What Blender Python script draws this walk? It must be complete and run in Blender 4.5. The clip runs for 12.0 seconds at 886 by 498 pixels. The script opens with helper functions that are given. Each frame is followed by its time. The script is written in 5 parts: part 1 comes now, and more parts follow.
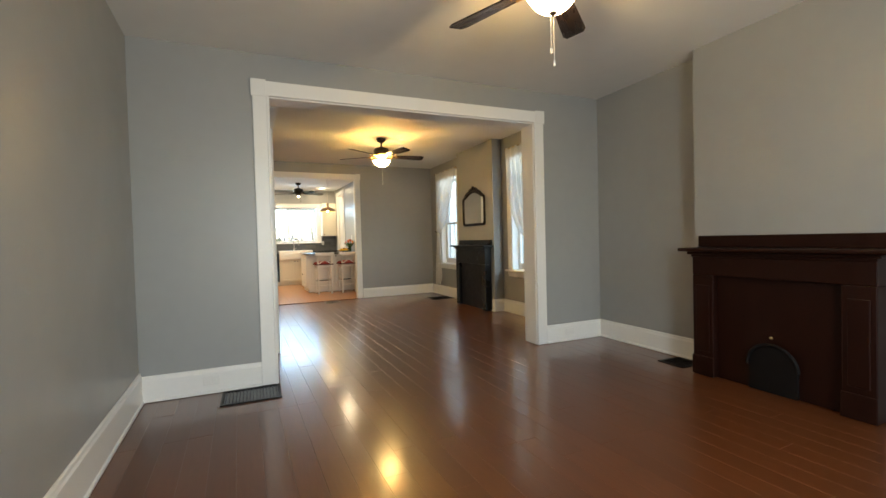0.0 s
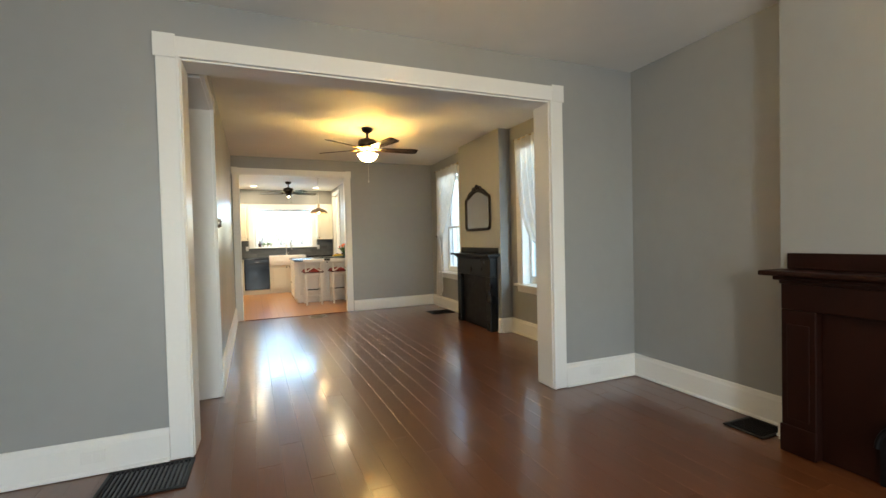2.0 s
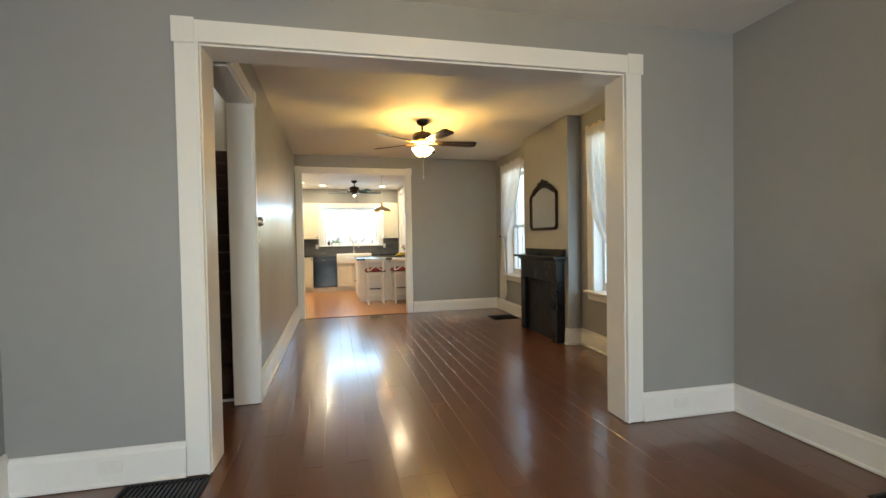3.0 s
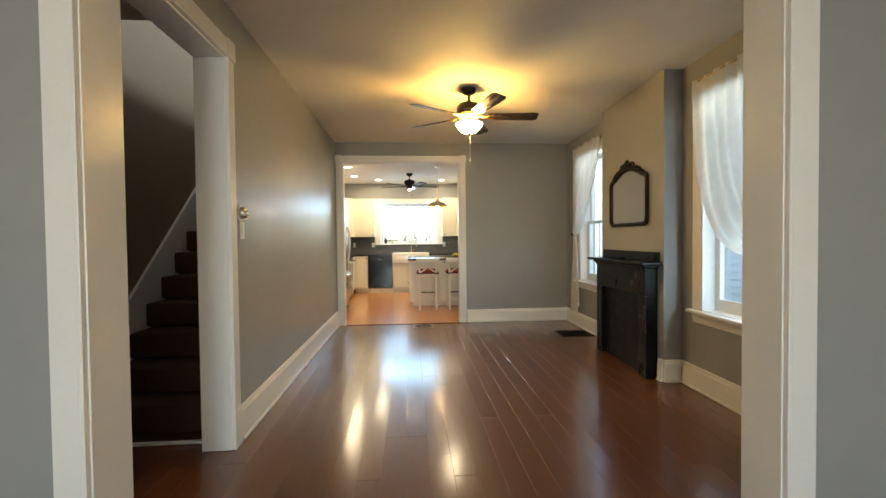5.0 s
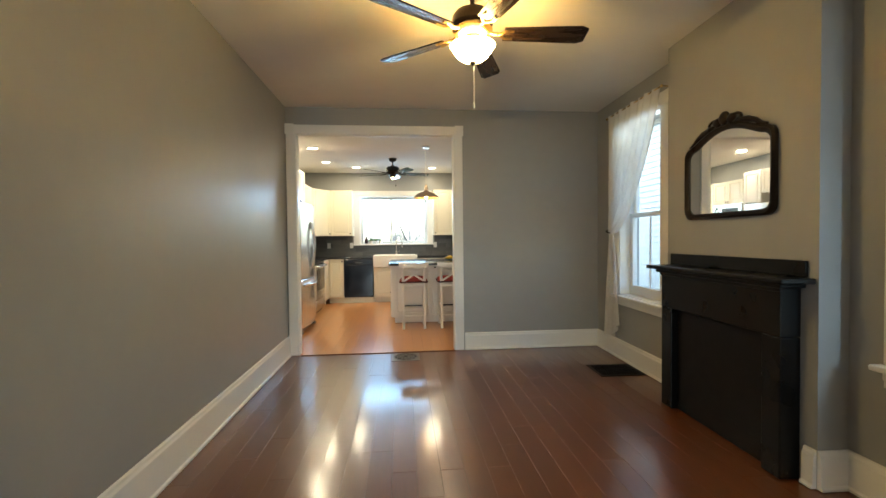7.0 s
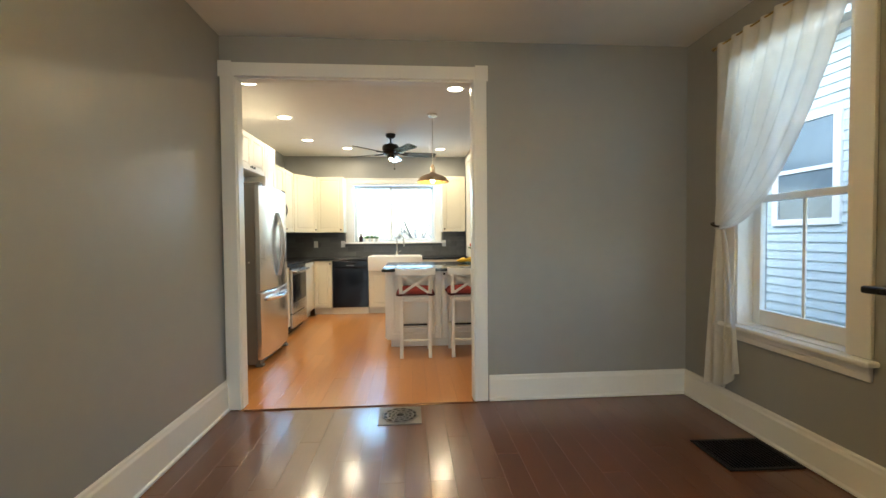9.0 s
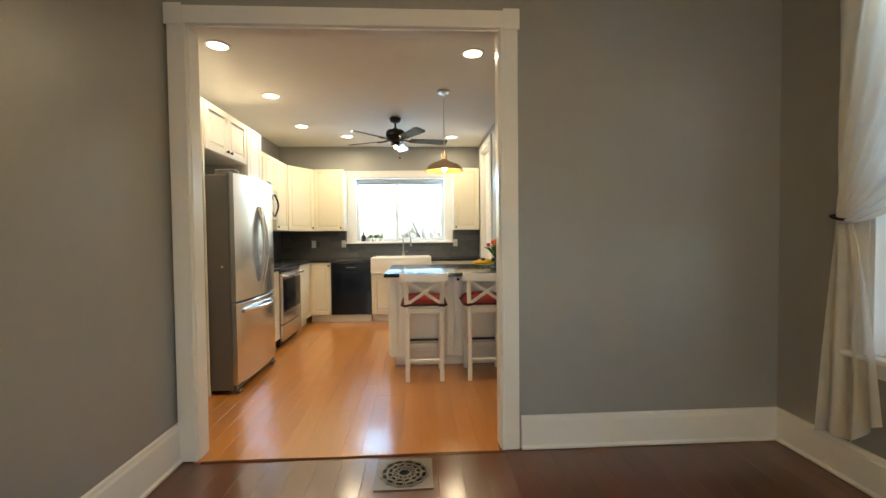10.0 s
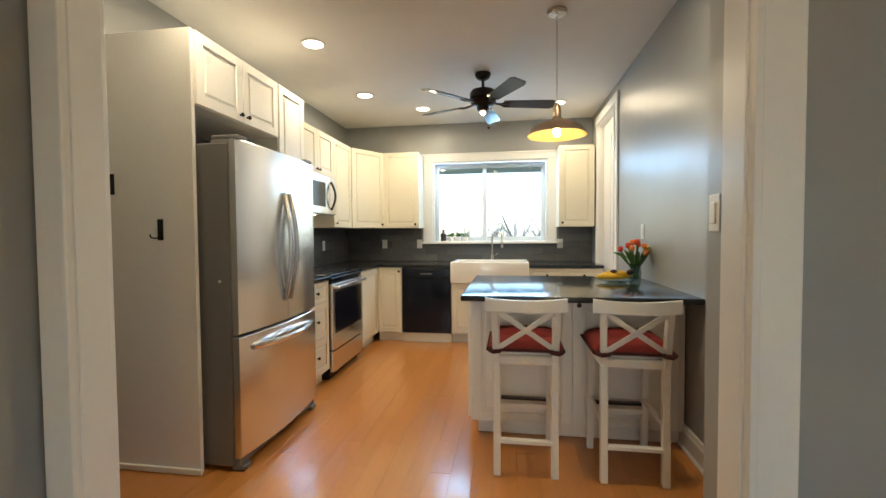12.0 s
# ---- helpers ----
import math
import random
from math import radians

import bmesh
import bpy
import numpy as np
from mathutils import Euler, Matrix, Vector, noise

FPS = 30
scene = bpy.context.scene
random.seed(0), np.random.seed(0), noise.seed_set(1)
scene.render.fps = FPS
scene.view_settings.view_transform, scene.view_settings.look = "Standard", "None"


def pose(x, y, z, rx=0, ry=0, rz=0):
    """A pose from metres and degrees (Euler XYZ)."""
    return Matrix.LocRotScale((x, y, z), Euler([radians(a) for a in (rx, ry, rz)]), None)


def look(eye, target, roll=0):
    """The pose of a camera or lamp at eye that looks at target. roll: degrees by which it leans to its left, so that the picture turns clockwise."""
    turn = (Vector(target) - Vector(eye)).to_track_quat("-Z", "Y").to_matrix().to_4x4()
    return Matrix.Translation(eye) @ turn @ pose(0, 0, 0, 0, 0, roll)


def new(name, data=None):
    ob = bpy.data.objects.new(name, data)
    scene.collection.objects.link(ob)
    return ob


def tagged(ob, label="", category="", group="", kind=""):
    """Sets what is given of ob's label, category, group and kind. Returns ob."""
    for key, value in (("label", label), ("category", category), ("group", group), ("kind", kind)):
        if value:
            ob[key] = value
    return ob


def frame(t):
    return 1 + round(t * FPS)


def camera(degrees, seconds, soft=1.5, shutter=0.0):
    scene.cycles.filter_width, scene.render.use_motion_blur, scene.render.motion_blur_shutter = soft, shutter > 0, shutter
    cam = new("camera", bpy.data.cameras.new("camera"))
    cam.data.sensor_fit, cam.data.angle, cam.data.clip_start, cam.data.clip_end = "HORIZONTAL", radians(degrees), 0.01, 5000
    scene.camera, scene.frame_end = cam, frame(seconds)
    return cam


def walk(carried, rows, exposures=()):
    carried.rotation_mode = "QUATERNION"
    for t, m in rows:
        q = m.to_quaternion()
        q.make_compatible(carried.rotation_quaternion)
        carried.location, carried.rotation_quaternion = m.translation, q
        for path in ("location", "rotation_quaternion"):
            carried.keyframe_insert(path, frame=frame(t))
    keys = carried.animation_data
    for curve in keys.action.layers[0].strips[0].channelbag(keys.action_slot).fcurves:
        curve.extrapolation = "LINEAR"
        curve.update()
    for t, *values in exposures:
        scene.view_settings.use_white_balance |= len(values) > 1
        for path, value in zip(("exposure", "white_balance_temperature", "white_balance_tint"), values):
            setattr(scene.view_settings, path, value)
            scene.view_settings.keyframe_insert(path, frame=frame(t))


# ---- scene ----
cam = camera(91.7, 12.0)
PATH = [
    (0, (0.003, 0.031, 1.159), (0.861, 1.837, 1.113), -1.5),
    (0.5, (0.111, 0.253, 1.224), (1.032, 2.028, 1.177), -1.5),
    (1, (0.209, 0.503, 1.271), (1.155, 2.265, 1.222), -1.5),
    (1.5, (0.402, 0.7, 1.275), (1.309, 2.482, 1.226), -1.4),
    (2, (0.62, 0.882, 1.259), (1.429, 2.711, 1.214), -1.4),
    (2.5, (0.786, 1.077, 1.279), (1.446, 2.964, 1.23), -1.1),
    (3, (0.953, 1.223, 1.272), (1.44, 3.163, 1.228), -1.0),
    (3.5, (1.165, 1.325, 1.289), (1.482, 3.300, 1.24), -0.9),
    (5.5, (1.433, 2.609, 1.259), (1.58, 4.603, 1.214), -0.6),
    (6, (1.447, 3.031, 1.287), (1.613, 5.023, 1.242), -0.8),
    (6.5, (1.519, 3.445, 1.282), (1.699, 5.437, 1.232), -0.7),
    (7, (1.59, 3.84, 1.258), (1.773, 5.831, 1.211), -0.6),
    (9, (1.69, 5.429, 1.251), (1.837, 7.423, 1.194), -0.5),
    (9.5, (1.69, 5.819, 1.244), (1.829, 7.814, 1.186), -0.5),
    (10, (1.692, 6.193, 1.244), (1.802, 8.189, 1.184), -0.6),
    (10.5, (1.735, 6.582, 1.249), (1.77, 8.58, 1.187), -0.6),
    (11, (1.76, 6.955, 1.263), (1.69, 8.953, 1.195), -0.5),
    (11.5, (1.715, 7.275, 1.254), (1.528, 9.265, 1.188), -0.4),
    (12, (1.643, 7.611, 1.261), (1.341, 9.587, 1.192), -0.4),
]
walk(cam, [(t, look(eye, target, roll)) for t, eye, target, roll in PATH],
     exposures=[(0, 3.98, 7200, 8), (1, 4.08, 6900, 5), (1.5, 4.24, 6550, 5), (2, 4.15, 6900, 6), (3.5, 4.05, 7050, 7), (5.5, 3.98, 7100, 6),
                (7, 3.88, 6500, 4), (9, 3.92, 6350, 4), (10, 3.73, 6900, 6), (11, 3.80, 6450, 6), (12, 3.60, 6350, 6)])

# ---- world, sun, large lights ----
world = bpy.data.worlds.new("sky")
scene.world = world
world.use_nodes = True
wn = world.node_tree.nodes
sky = wn.new("ShaderNodeTexSky")
sky.sky_type, sky.sun_disc = "NISHITA", False
sky.sun_elevation, sky.sun_rotation = radians(38), radians(250)
wn["Background"].inputs[1].default_value = 0.07
world.node_tree.links.new(sky.outputs[0], wn["Background"].inputs[0])

sun = new("sun", bpy.data.lights.new("sun", "SUN"))
sun.data.energy, sun.data.angle, sun.data.color = 0.12, radians(20), (0.95, 0.97, 1.0)
sun.matrix_world = look((-20, -7, 16), (0, 0, 0))


def lamp(name, kind, place, power, color, size=0.1, target=None, size_y=None):
    data = bpy.data.lights.new(name, kind)
    data.energy, data.color = power, color
    if kind == "AREA":
        data.size = size
        if size_y:
            data.shape, data.size_y = "RECTANGLE", size_y
        else:
            data.shape = "DISK"
    else:
        data.shadow_soft_size = size
    ob = new(name, data)
    ob.matrix_world = look(place, target) if target else pose(*place)
    return ob


WARM = (1.0, 0.62, 0.13)
SOFT = (1.0, 0.82, 0.56)
DAY = (0.78, 0.89, 1.0)
lamp("dining_fan_bulb", "POINT", (2.0, 6.31, 2.354), 1.05, WARM, 0.035)
lamp("living_fan_bulb", "POINT", (1.455, 1.74, 2.354), 2.4, (1.0, 0.74, 0.36), 0.04)
CANS = [(0.213, 9.52), (0.213, 10.67), (0.2, 11.87), (0.69, 12.43), (2.175, 12.46), (2.13, 9.6)]
for cx, cy in CANS:
    lamp("downlight_bulb", "AREA", (cx, cy, 2.655), 0.92, SOFT, 0.13, (cx, cy + 0.001, 0))
lamp("front_window_light", "AREA", (0.35, -1.93, 1.5), 4.9, DAY, 0.9, (0.35, 3, 1.5), 1.7)
lamp("front_window_light", "AREA", (2.2, -1.93, 1.5), 1.6, DAY, 0.9, (2.2, 3, 1.5), 1.7)

RD = pose(3.772, 5.7, 0, rz=-1.25)       # dining room's fireplace wall
for mid in (-0.595, 2.017):
    lo, hi = RD @ Vector((0.07, mid, 2.325)), RD @ Vector((-1.4, mid, 1.2))
    lamp("window_sky_light", "AREA", lo, 0.10, (0.70, 0.86, 1.0), 0.70, hi, 0.09)
lamp("window_side_light", "AREA", RD @ Vector((0.05, -0.95, 1.0)), 0.6, (0.55, 0.78, 1.0), 0.05, RD @ Vector((-1.0, -0.2, 1.0)), 0.36)
# added lamp in an invented upstairs hall, for the cool patch above the stairs
lamp("upstairs_stand_in_light", "AREA", (2.36, 6.9, 4.3), 5.0, DAY, 0.5, (0.0, 6.9, 3.4), 0.5)
lamp("sink_window_sky_light", "AREA", (1.40, 13.20, 2.13), 1.5, (0.36, 0.65, 1.0), 1.38, (1.40, 11.5, 0.9), 0.06)

# ---- materials ----


def mat(name, col, rough=0.5, metal=0.0, var=0.10, scale=3.0, fine=60.0, bump=0.05, bscale=250.0, rvar=0.08, stretch=(1, 1, 1), rnd=0.0, coat=0.0, spec=0.5):
    m = bpy.data.materials.new(name)
    m.use_nodes = True
    nt = m.node_tree
    n, ln = nt.nodes, nt.links
    b = n["Principled BSDF"]
    b.inputs["Roughness"].default_value = rough
    b.inputs["Metallic"].default_value = metal
    b.inputs["Coat Weight"].default_value = coat
    b.inputs["Coat Roughness"].default_value = 0.15
    b.inputs["Specular IOR Level"].default_value = spec
    tc = n.new("ShaderNodeTexCoord")
    mp = n.new("ShaderNodeMapping")
    mp.inputs["Scale"].default_value = stretch
    ln.new(tc.outputs["Object"], mp.inputs["Vector"])
    big, small = n.new("ShaderNodeTexNoise"), n.new("ShaderNodeTexNoise")
    big.inputs["Scale"].default_value, small.inputs["Scale"].default_value = scale, fine
    big.inputs["Detail"].default_value = 4
    info = n.new("ShaderNodeObjectInfo")
    if rnd:
        off = n.new("ShaderNodeVectorMath")
        off.operation = "MULTIPLY_ADD"
        comb = n.new("ShaderNodeCombineXYZ")
        for i in range(3):
            ln.new(info.outputs["Random"], comb.inputs[i])
        off.inputs[1].default_value = (37, 53, 91)
        ln.new(comb.outputs[0], off.inputs[0])
        ln.new(mp.outputs[0], off.inputs[2])
        src = off.outputs[0]
    else:
        src = mp.outputs[0]
    ln.new(src, big.inputs["Vector"])
    ln.new(src, small.inputs["Vector"])
    add = n.new("ShaderNodeMath")
    add.operation = "ADD"
    ln.new(big.outputs[0], add.inputs[0])
    ln.new(small.outputs[0], add.inputs[1])
    last = add.outputs[0]
    if rnd:
        sc = n.new("ShaderNodeMath")
        sc.operation = "MULTIPLY_ADD"
        ln.new(info.outputs["Random"], sc.inputs[0])
        sc.inputs[1].default_value = rnd / max(var, 0.01)
        ln.new(last, sc.inputs[2])
        last = sc.outputs[0]
    span = 1.0 + (rnd / max(var, 0.01)) / 2
    ramp = n.new("ShaderNodeMapRange")
    ramp.inputs["From Min"].default_value, ramp.inputs["From Max"].default_value = span - 0.5, span + 0.5
    ramp.inputs["To Min"].default_value, ramp.inputs["To Max"].default_value = 1 - var, 1 + var
    ramp.clamp = False
    ln.new(last, ramp.inputs["Value"])
    mul = n.new("ShaderNodeMix")
    mul.data_type, mul.blend_type = "RGBA", "MULTIPLY"
    mul.inputs[0].default_value = 1
    mul.inputs["A"].default_value = (*col, 1)
    ln.new(ramp.outputs[0], mul.inputs["B"])
    ln.new(mul.outputs["Result"], b.inputs["Base Color"])
    if rvar:
        rr = n.new("ShaderNodeMapRange")
        rr.inputs["From Min"].default_value, rr.inputs["From Max"].default_value = 0.3, 0.7
        rr.inputs["To Min"].default_value, rr.inputs["To Max"].default_value = max(0.02, rough - rvar), rough + rvar
        ln.new(big.outputs[0], rr.inputs["Value"])
        ln.new(rr.outputs[0], b.inputs["Roughness"])
    if bump:
        bt, bp = n.new("ShaderNodeTexNoise"), n.new("ShaderNodeBump")
        bt.inputs["Scale"].default_value = bscale
        bp.inputs["Strength"].default_value, bp.inputs["Distance"].default_value = bump, 0.004
        ln.new(src, bt.inputs["Vector"])
        ln.new(bt.outputs[0], bp.inputs["Height"])
        ln.new(bp.outputs[0], b.inputs["Normal"])
        if coat:
            ln.new(bp.outputs[0], b.inputs["Coat Normal"])
    return m


def glow(name, col, strength):
    m = bpy.data.materials.new(name)
    m.use_nodes = True
    b = m.node_tree.nodes["Principled BSDF"]
    b.inputs["Base Color"].default_value = (*col, 1)
    b.inputs["Emission Color"].default_value = (*col, 1)
    b.inputs["Emission Strength"].default_value = strength
    b.inputs["Roughness"].default_value = 0.3
    return m


def glassy(name, tint, rough=0.0):
    m = bpy.data.materials.new(name)
    m.use_nodes = True
    n, ln = m.node_tree.nodes, m.node_tree.links
    n.remove(n["Principled BSDF"])
    tr, gl, fr, mix = n.new("ShaderNodeBsdfTransparent"), n.new("ShaderNodeBsdfGlossy"), n.new("ShaderNodeLayerWeight"), n.new("ShaderNodeMixShader")
    tr.inputs[0].default_value = (*tint, 1)
    gl.inputs["Roughness"].default_value = rough
    fr.inputs[0].default_value = 0.07
    sc = n.new("ShaderNodeMath")
    sc.operation = "MULTIPLY_ADD"
    sc.inputs[1].default_value, sc.inputs[2].default_value = 0.5, 0.025
    ln.new(fr.outputs["Facing"], sc.inputs[0])
    ln.new(sc.outputs[0], mix.inputs[0])
    ln.new(tr.outputs[0], mix.inputs[1])
    ln.new(gl.outputs[0], mix.inputs[2])
    ln.new(mix.outputs[0], n["Material Output"].inputs[0])
    return m


def sheer(name, col, clear):
    m = bpy.data.materials.new(name)
    m.use_nodes = True
    n, ln = m.node_tree.nodes, m.node_tree.links
    n.remove(n["Principled BSDF"])
    di, tl, tr = n.new("ShaderNodeBsdfDiffuse"), n.new("ShaderNodeBsdfTranslucent"), n.new("ShaderNodeBsdfTransparent")
    a, b = n.new("ShaderNodeMixShader"), n.new("ShaderNodeMixShader")
    tc, nz, mr = n.new("ShaderNodeTexCoord"), n.new("ShaderNodeTexNoise"), n.new("ShaderNodeMapRange")
    nz.inputs["Scale"].default_value = 14
    ln.new(tc.outputs["Object"], nz.inputs["Vector"])
    ln.new(nz.outputs[0], mr.inputs["Value"])
    mr.inputs["To Min"].default_value, mr.inputs["To Max"].default_value = clear - 0.08, clear + 0.08
    di.inputs[0].default_value = tl.inputs[0].default_value = (*col, 1)
    a.inputs[0].default_value = 0.36
    ln.new(di.outputs[0], a.inputs[1])
    ln.new(tl.outputs[0], a.inputs[2])
    ln.new(mr.outputs[0], b.inputs[0])
    ln.new(a.outputs[0], b.inputs[1])
    ln.new(tr.outputs[0], b.inputs[2])
    ln.new(b.outputs[0], n["Material Output"].inputs[0])
    return m


PAINT = mat("grey_wall_paint", (0.322, 0.325, 0.317), 0.36, var=0.035, scale=1.5, fine=9, bump=0.06, bscale=90, rvar=0.06)
CEIL = mat("ceiling_paint", (0.80, 0.79, 0.76), 0.75, var=0.03, scale=0.8, fine=6, bump=0.05, bscale=120)
TRIM = mat("white_trim_paint", (0.81, 0.80, 0.77), 0.32, var=0.018, scale=4, fine=40, bump=0.02, bscale=60, rvar=0.03)
CABINET = mat("cream_cabinet_paint", (0.71, 0.665, 0.54), 0.35, var=0.03, scale=3, fine=30, bump=0.02)
WHITE = mat("white_lacquer", (0.83, 0.80, 0.745), 0.35, var=0.04, scale=6, fine=60, bump=0.04)
VINYL = mat("white_vinyl_frame", (0.66, 0.70, 0.72), 0.4, var=0.02, bump=0.0)
CERAMIC = mat("white_fireclay", (0.82, 0.80, 0.76), 0.12, var=0.02, bump=0.0, rvar=0.03)
PLASTIC = mat("white_plastic", (0.78, 0.77, 0.74), 0.35, var=0.02, bump=0.0)
DARKWOOD = mat("dark_red_plank", (0.120, 0.037, 0.012), 0.30, var=0.15, scale=1.4, fine=11, bump=0.10, bscale=4, rvar=0.015, stretch=(7, 0.6, 3), rnd=0.08, coat=0.75, spec=0.4)
BAMBOO = mat("amber_plank", (0.50, 0.200, 0.048), 0.30, var=0.12, scale=2.5, fine=26, bump=0.06, bscale=6, rvar=0.015, stretch=(10, 0.6, 3), rnd=0.06, coat=0.7, spec=0.4)
SUBFLOOR = mat("dark_joint", (0.07, 0.03, 0.016), 0.5)
BLACKPAINT = mat("black_mantel_paint", (0.004, 0.004, 0.004), 0.32, var=0.06, scale=5, fine=50, bump=0.015, bscale=40, spec=0.22)
MAHOGANY = mat("mahogany", (0.014, 0.0030, 0.0012), 0.40, var=0.25, scale=2, fine=18, bump=0.05, bscale=30, stretch=(1, 6, 1), spec=0.25)
IRON = mat("black_iron", (0.006, 0.005, 0.005), 0.45, metal=0.0, var=0.3, scale=12, fine=90, bump=0.2, spec=0.2)
BRONZE = mat("oiled_bronze", (0.022, 0.016, 0.012), 0.35, metal=0.7, var=0.3, scale=10, fine=80, bump=0.08)
BRASS = mat("aged_brass", (0.62, 0.44, 0.18), 0.28, metal=1.0, var=0.15, scale=9, fine=70, bump=0.08)
NICKEL = mat("brushed_nickel", (0.58, 0.54, 0.49), 0.30, metal=1.0, var=0.10, scale=8, fine=90, bump=0.04, stretch=(1, 1, 12))
PEWTER = mat("dull_pewter", (0.20, 0.19, 0.18), 0.45, metal=0.8, var=0.15, scale=12, fine=80, bump=0.1)
LINING = mat("amber_shade_lining", (0.66, 0.42, 0.19), 0.5, var=0.05, bump=0.0)
COPPER = mat("pendant_bronze", (0.58, 0.45, 0.33), 0.32, metal=1.0, var=0.12, scale=8, fine=60, bump=0.04)
STEEL = mat("brushed_steel", (0.72, 0.71, 0.70), 0.23, metal=1.0, var=0.05, scale=1.2, fine=60, bump=0.0, stretch=(9, 9, 0.12), rvar=0.03)
GREYSIDE = mat("grey_fridge_side", (0.20, 0.19, 0.18), 0.45, metal=0.2, var=0.06, scale=4, fine=150, bump=0.12, bscale=400)
BLACKGLOSS = mat("black_appliance", (0.004, 0.006, 0.012), 0.16, var=0.15, bump=0.0, spec=0.35)
GRANITE = mat("black_granite", (0.016, 0.017, 0.019), 0.15, var=0.6, scale=40, fine=240, bump=0.0, rvar=0.03)
SLATE = mat("slate_tile", (0.105, 0.105, 0.105), 0.38, var=0.22, scale=6, fine=40, bump=0.15, bscale=60, rnd=0.26)
GROUT = mat("dark_grout", (0.13, 0.13, 0.13), 0.8)
CARPET = mat("dark_brown_carpet", (0.060, 0.028, 0.018), 0.95, var=0.35, scale=14, fine=180, bump=0.9, bscale=420)
# the stairwell's warm bounce light and shade, put into the paint as brown
STAIRPAINT_SHADED = mat("stairwell_paint_shaded", (0.26, 0.19, 0.12), 0.6, var=0.05, scale=1.5, fine=10)
BLADE = mat("dark_walnut_blade", (0.022, 0.012, 0.008), 0.26, var=0.3, scale=3, fine=30, bump=0.08, bscale=40, stretch=(1, 8, 1))
BLACKBLADE = mat("black_blade", (0.07, 0.075, 0.08), 0.15, var=0.15, scale=4, fine=30)
RED = mat("red_cushion_cloth", (0.19, 0.013, 0.010), 0.85, var=0.25, scale=12, fine=160, bump=0.5, bscale=300)
DARKRED = mat("maroon_tie_cloth", (0.055, 0.008, 0.007), 0.85, var=0.2, bump=0.3)
BANANA = mat("banana_skin", (0.75, 0.46, 0.03), 0.5, var=0.18, scale=18, fine=90)
PLUM = mat("dark_fruit", (0.03, 0.012, 0.015), 0.4, var=0.2)
LEAF = mat("green_leaf", (0.06, 0.14, 0.03), 0.5, var=0.3, scale=20, fine=80)
TULIPR = mat("red_tulip", (0.62, 0.06, 0.03), 0.55, var=0.25, scale=24, fine=90)
TULIPO = mat("orange_tulip", (0.75, 0.22, 0.04), 0.55, var=0.25, scale=24, fine=90)
TULIPY = mat("yellow_tulip", (0.75, 0.50, 0.05), 0.55, var=0.2, scale=24, fine=90)
SIDING = mat("pale_vinyl_siding", (0.50, 0.57, 0.57), 0.5, var=0.04, scale=3, fine=50, bump=0.05, rnd=0.02)
BRICK = mat("red_brick", (0.30, 0.10, 0.065), 0.85, var=0.3, scale=9, fine=70, bump=0.4, bscale=90, rnd=0.25)
MORTAR = mat("pale_mortar", (0.36, 0.33, 0.29), 0.9, var=0.15)
GRASS = mat("dull_grass", (0.075, 0.095, 0.035), 0.95, var=0.4, scale=0.8, fine=14, bump=0.4, bscale=30)
BARK = mat("grey_bark", (0.26, 0.25, 0.235), 0.9, var=0.3, scale=6, fine=50, bump=0.4)
SHINGLE = mat("grey_shingle", (0.12, 0.12, 0.125), 0.9, var=0.3, scale=8, fine=60, bump=0.3)
SASHDARK = mat("dark_window_glass", (0.14, 0.18, 0.20), 0.08, var=0.2, scale=1, fine=3, bump=0.0)
MIRROR = mat("mirror_silver", (0.86, 0.86, 0.84), 0.015, metal=1.0, var=0.01, bump=0.0, rvar=0.0)
GLASS = glassy("window_glass", (0.96, 0.98, 1.0))
CLEAR = glassy("vase_glass", (0.72, 0.80, 0.78))
SHEER = sheer("sheer_white_voile", (0.84, 0.82, 0.77), 0.14)
BOWL = glow("lit_alabaster_bowl", (1.0, 0.68, 0.26), 6.8)
BOWL1 = glow("lit_frosted_bowl", (1.0, 0.70, 0.34), 4.0)
CANGLOW = glow("lit_downlight_lens", (1.0, 0.86, 0.62), 1.1)
BULB = glow("lit_bulb", (1.0, 0.72, 0.34), 11.0)

# ---- mesh helpers ----


def bm_new():
    return bmesh.new()


def box(bm, x0, x1, y0, y1, z0, z1, bevel=0.0, seg=2):
    r = bmesh.ops.create_cube(bm, size=1, matrix=Matrix.Translation(((x0 + x1) / 2, (y0 + y1) / 2, (z0 + z1) / 2)) @ Matrix.Diagonal((abs(x1 - x0), abs(y1 - y0), abs(z1 - z0), 1)))
    if bevel:
        es = list({e for v in r["verts"] for e in v.link_edges})
        bmesh.ops.bevel(bm, geom=es, offset=bevel, segments=seg, affect="EDGES", profile=0.5, clamp_overlap=True)
    return bm


def lathe(bm, prof, n=32, at=(0, 0, 0), m=None):
    """A turned shape from (radius, height) pairs; ends close where the radius is 0."""
    rings = []
    for r, z in prof:
        if r < 1e-6:
            rings.append([bm.verts.new((at[0], at[1], at[2] + z))])
        else:
            rings.append([bm.verts.new((at[0] + r * math.cos(2 * math.pi * i / n), at[1] + r * math.sin(2 * math.pi * i / n), at[2] + z)) for i in range(n)])
    for a, b in zip(rings, rings[1:]):
        for i in range(n):
            j = (i + 1) % n
            if len(a) == 1 and len(b) > 1:
                bm.faces.new((a[0], b[i], b[j]))
            elif len(b) == 1 and len(a) > 1:
                bm.faces.new((a[i], a[j], b[0]))
            elif len(a) > 1:
                bm.faces.new((a[i], a[j], b[j], b[i]))
    if m is not None:
        bmesh.ops.transform(bm, matrix=m, verts=[v for ring in rings for v in ring])
    bmesh.ops.recalc_face_normals(bm, faces=bm.faces[:])
    return bm


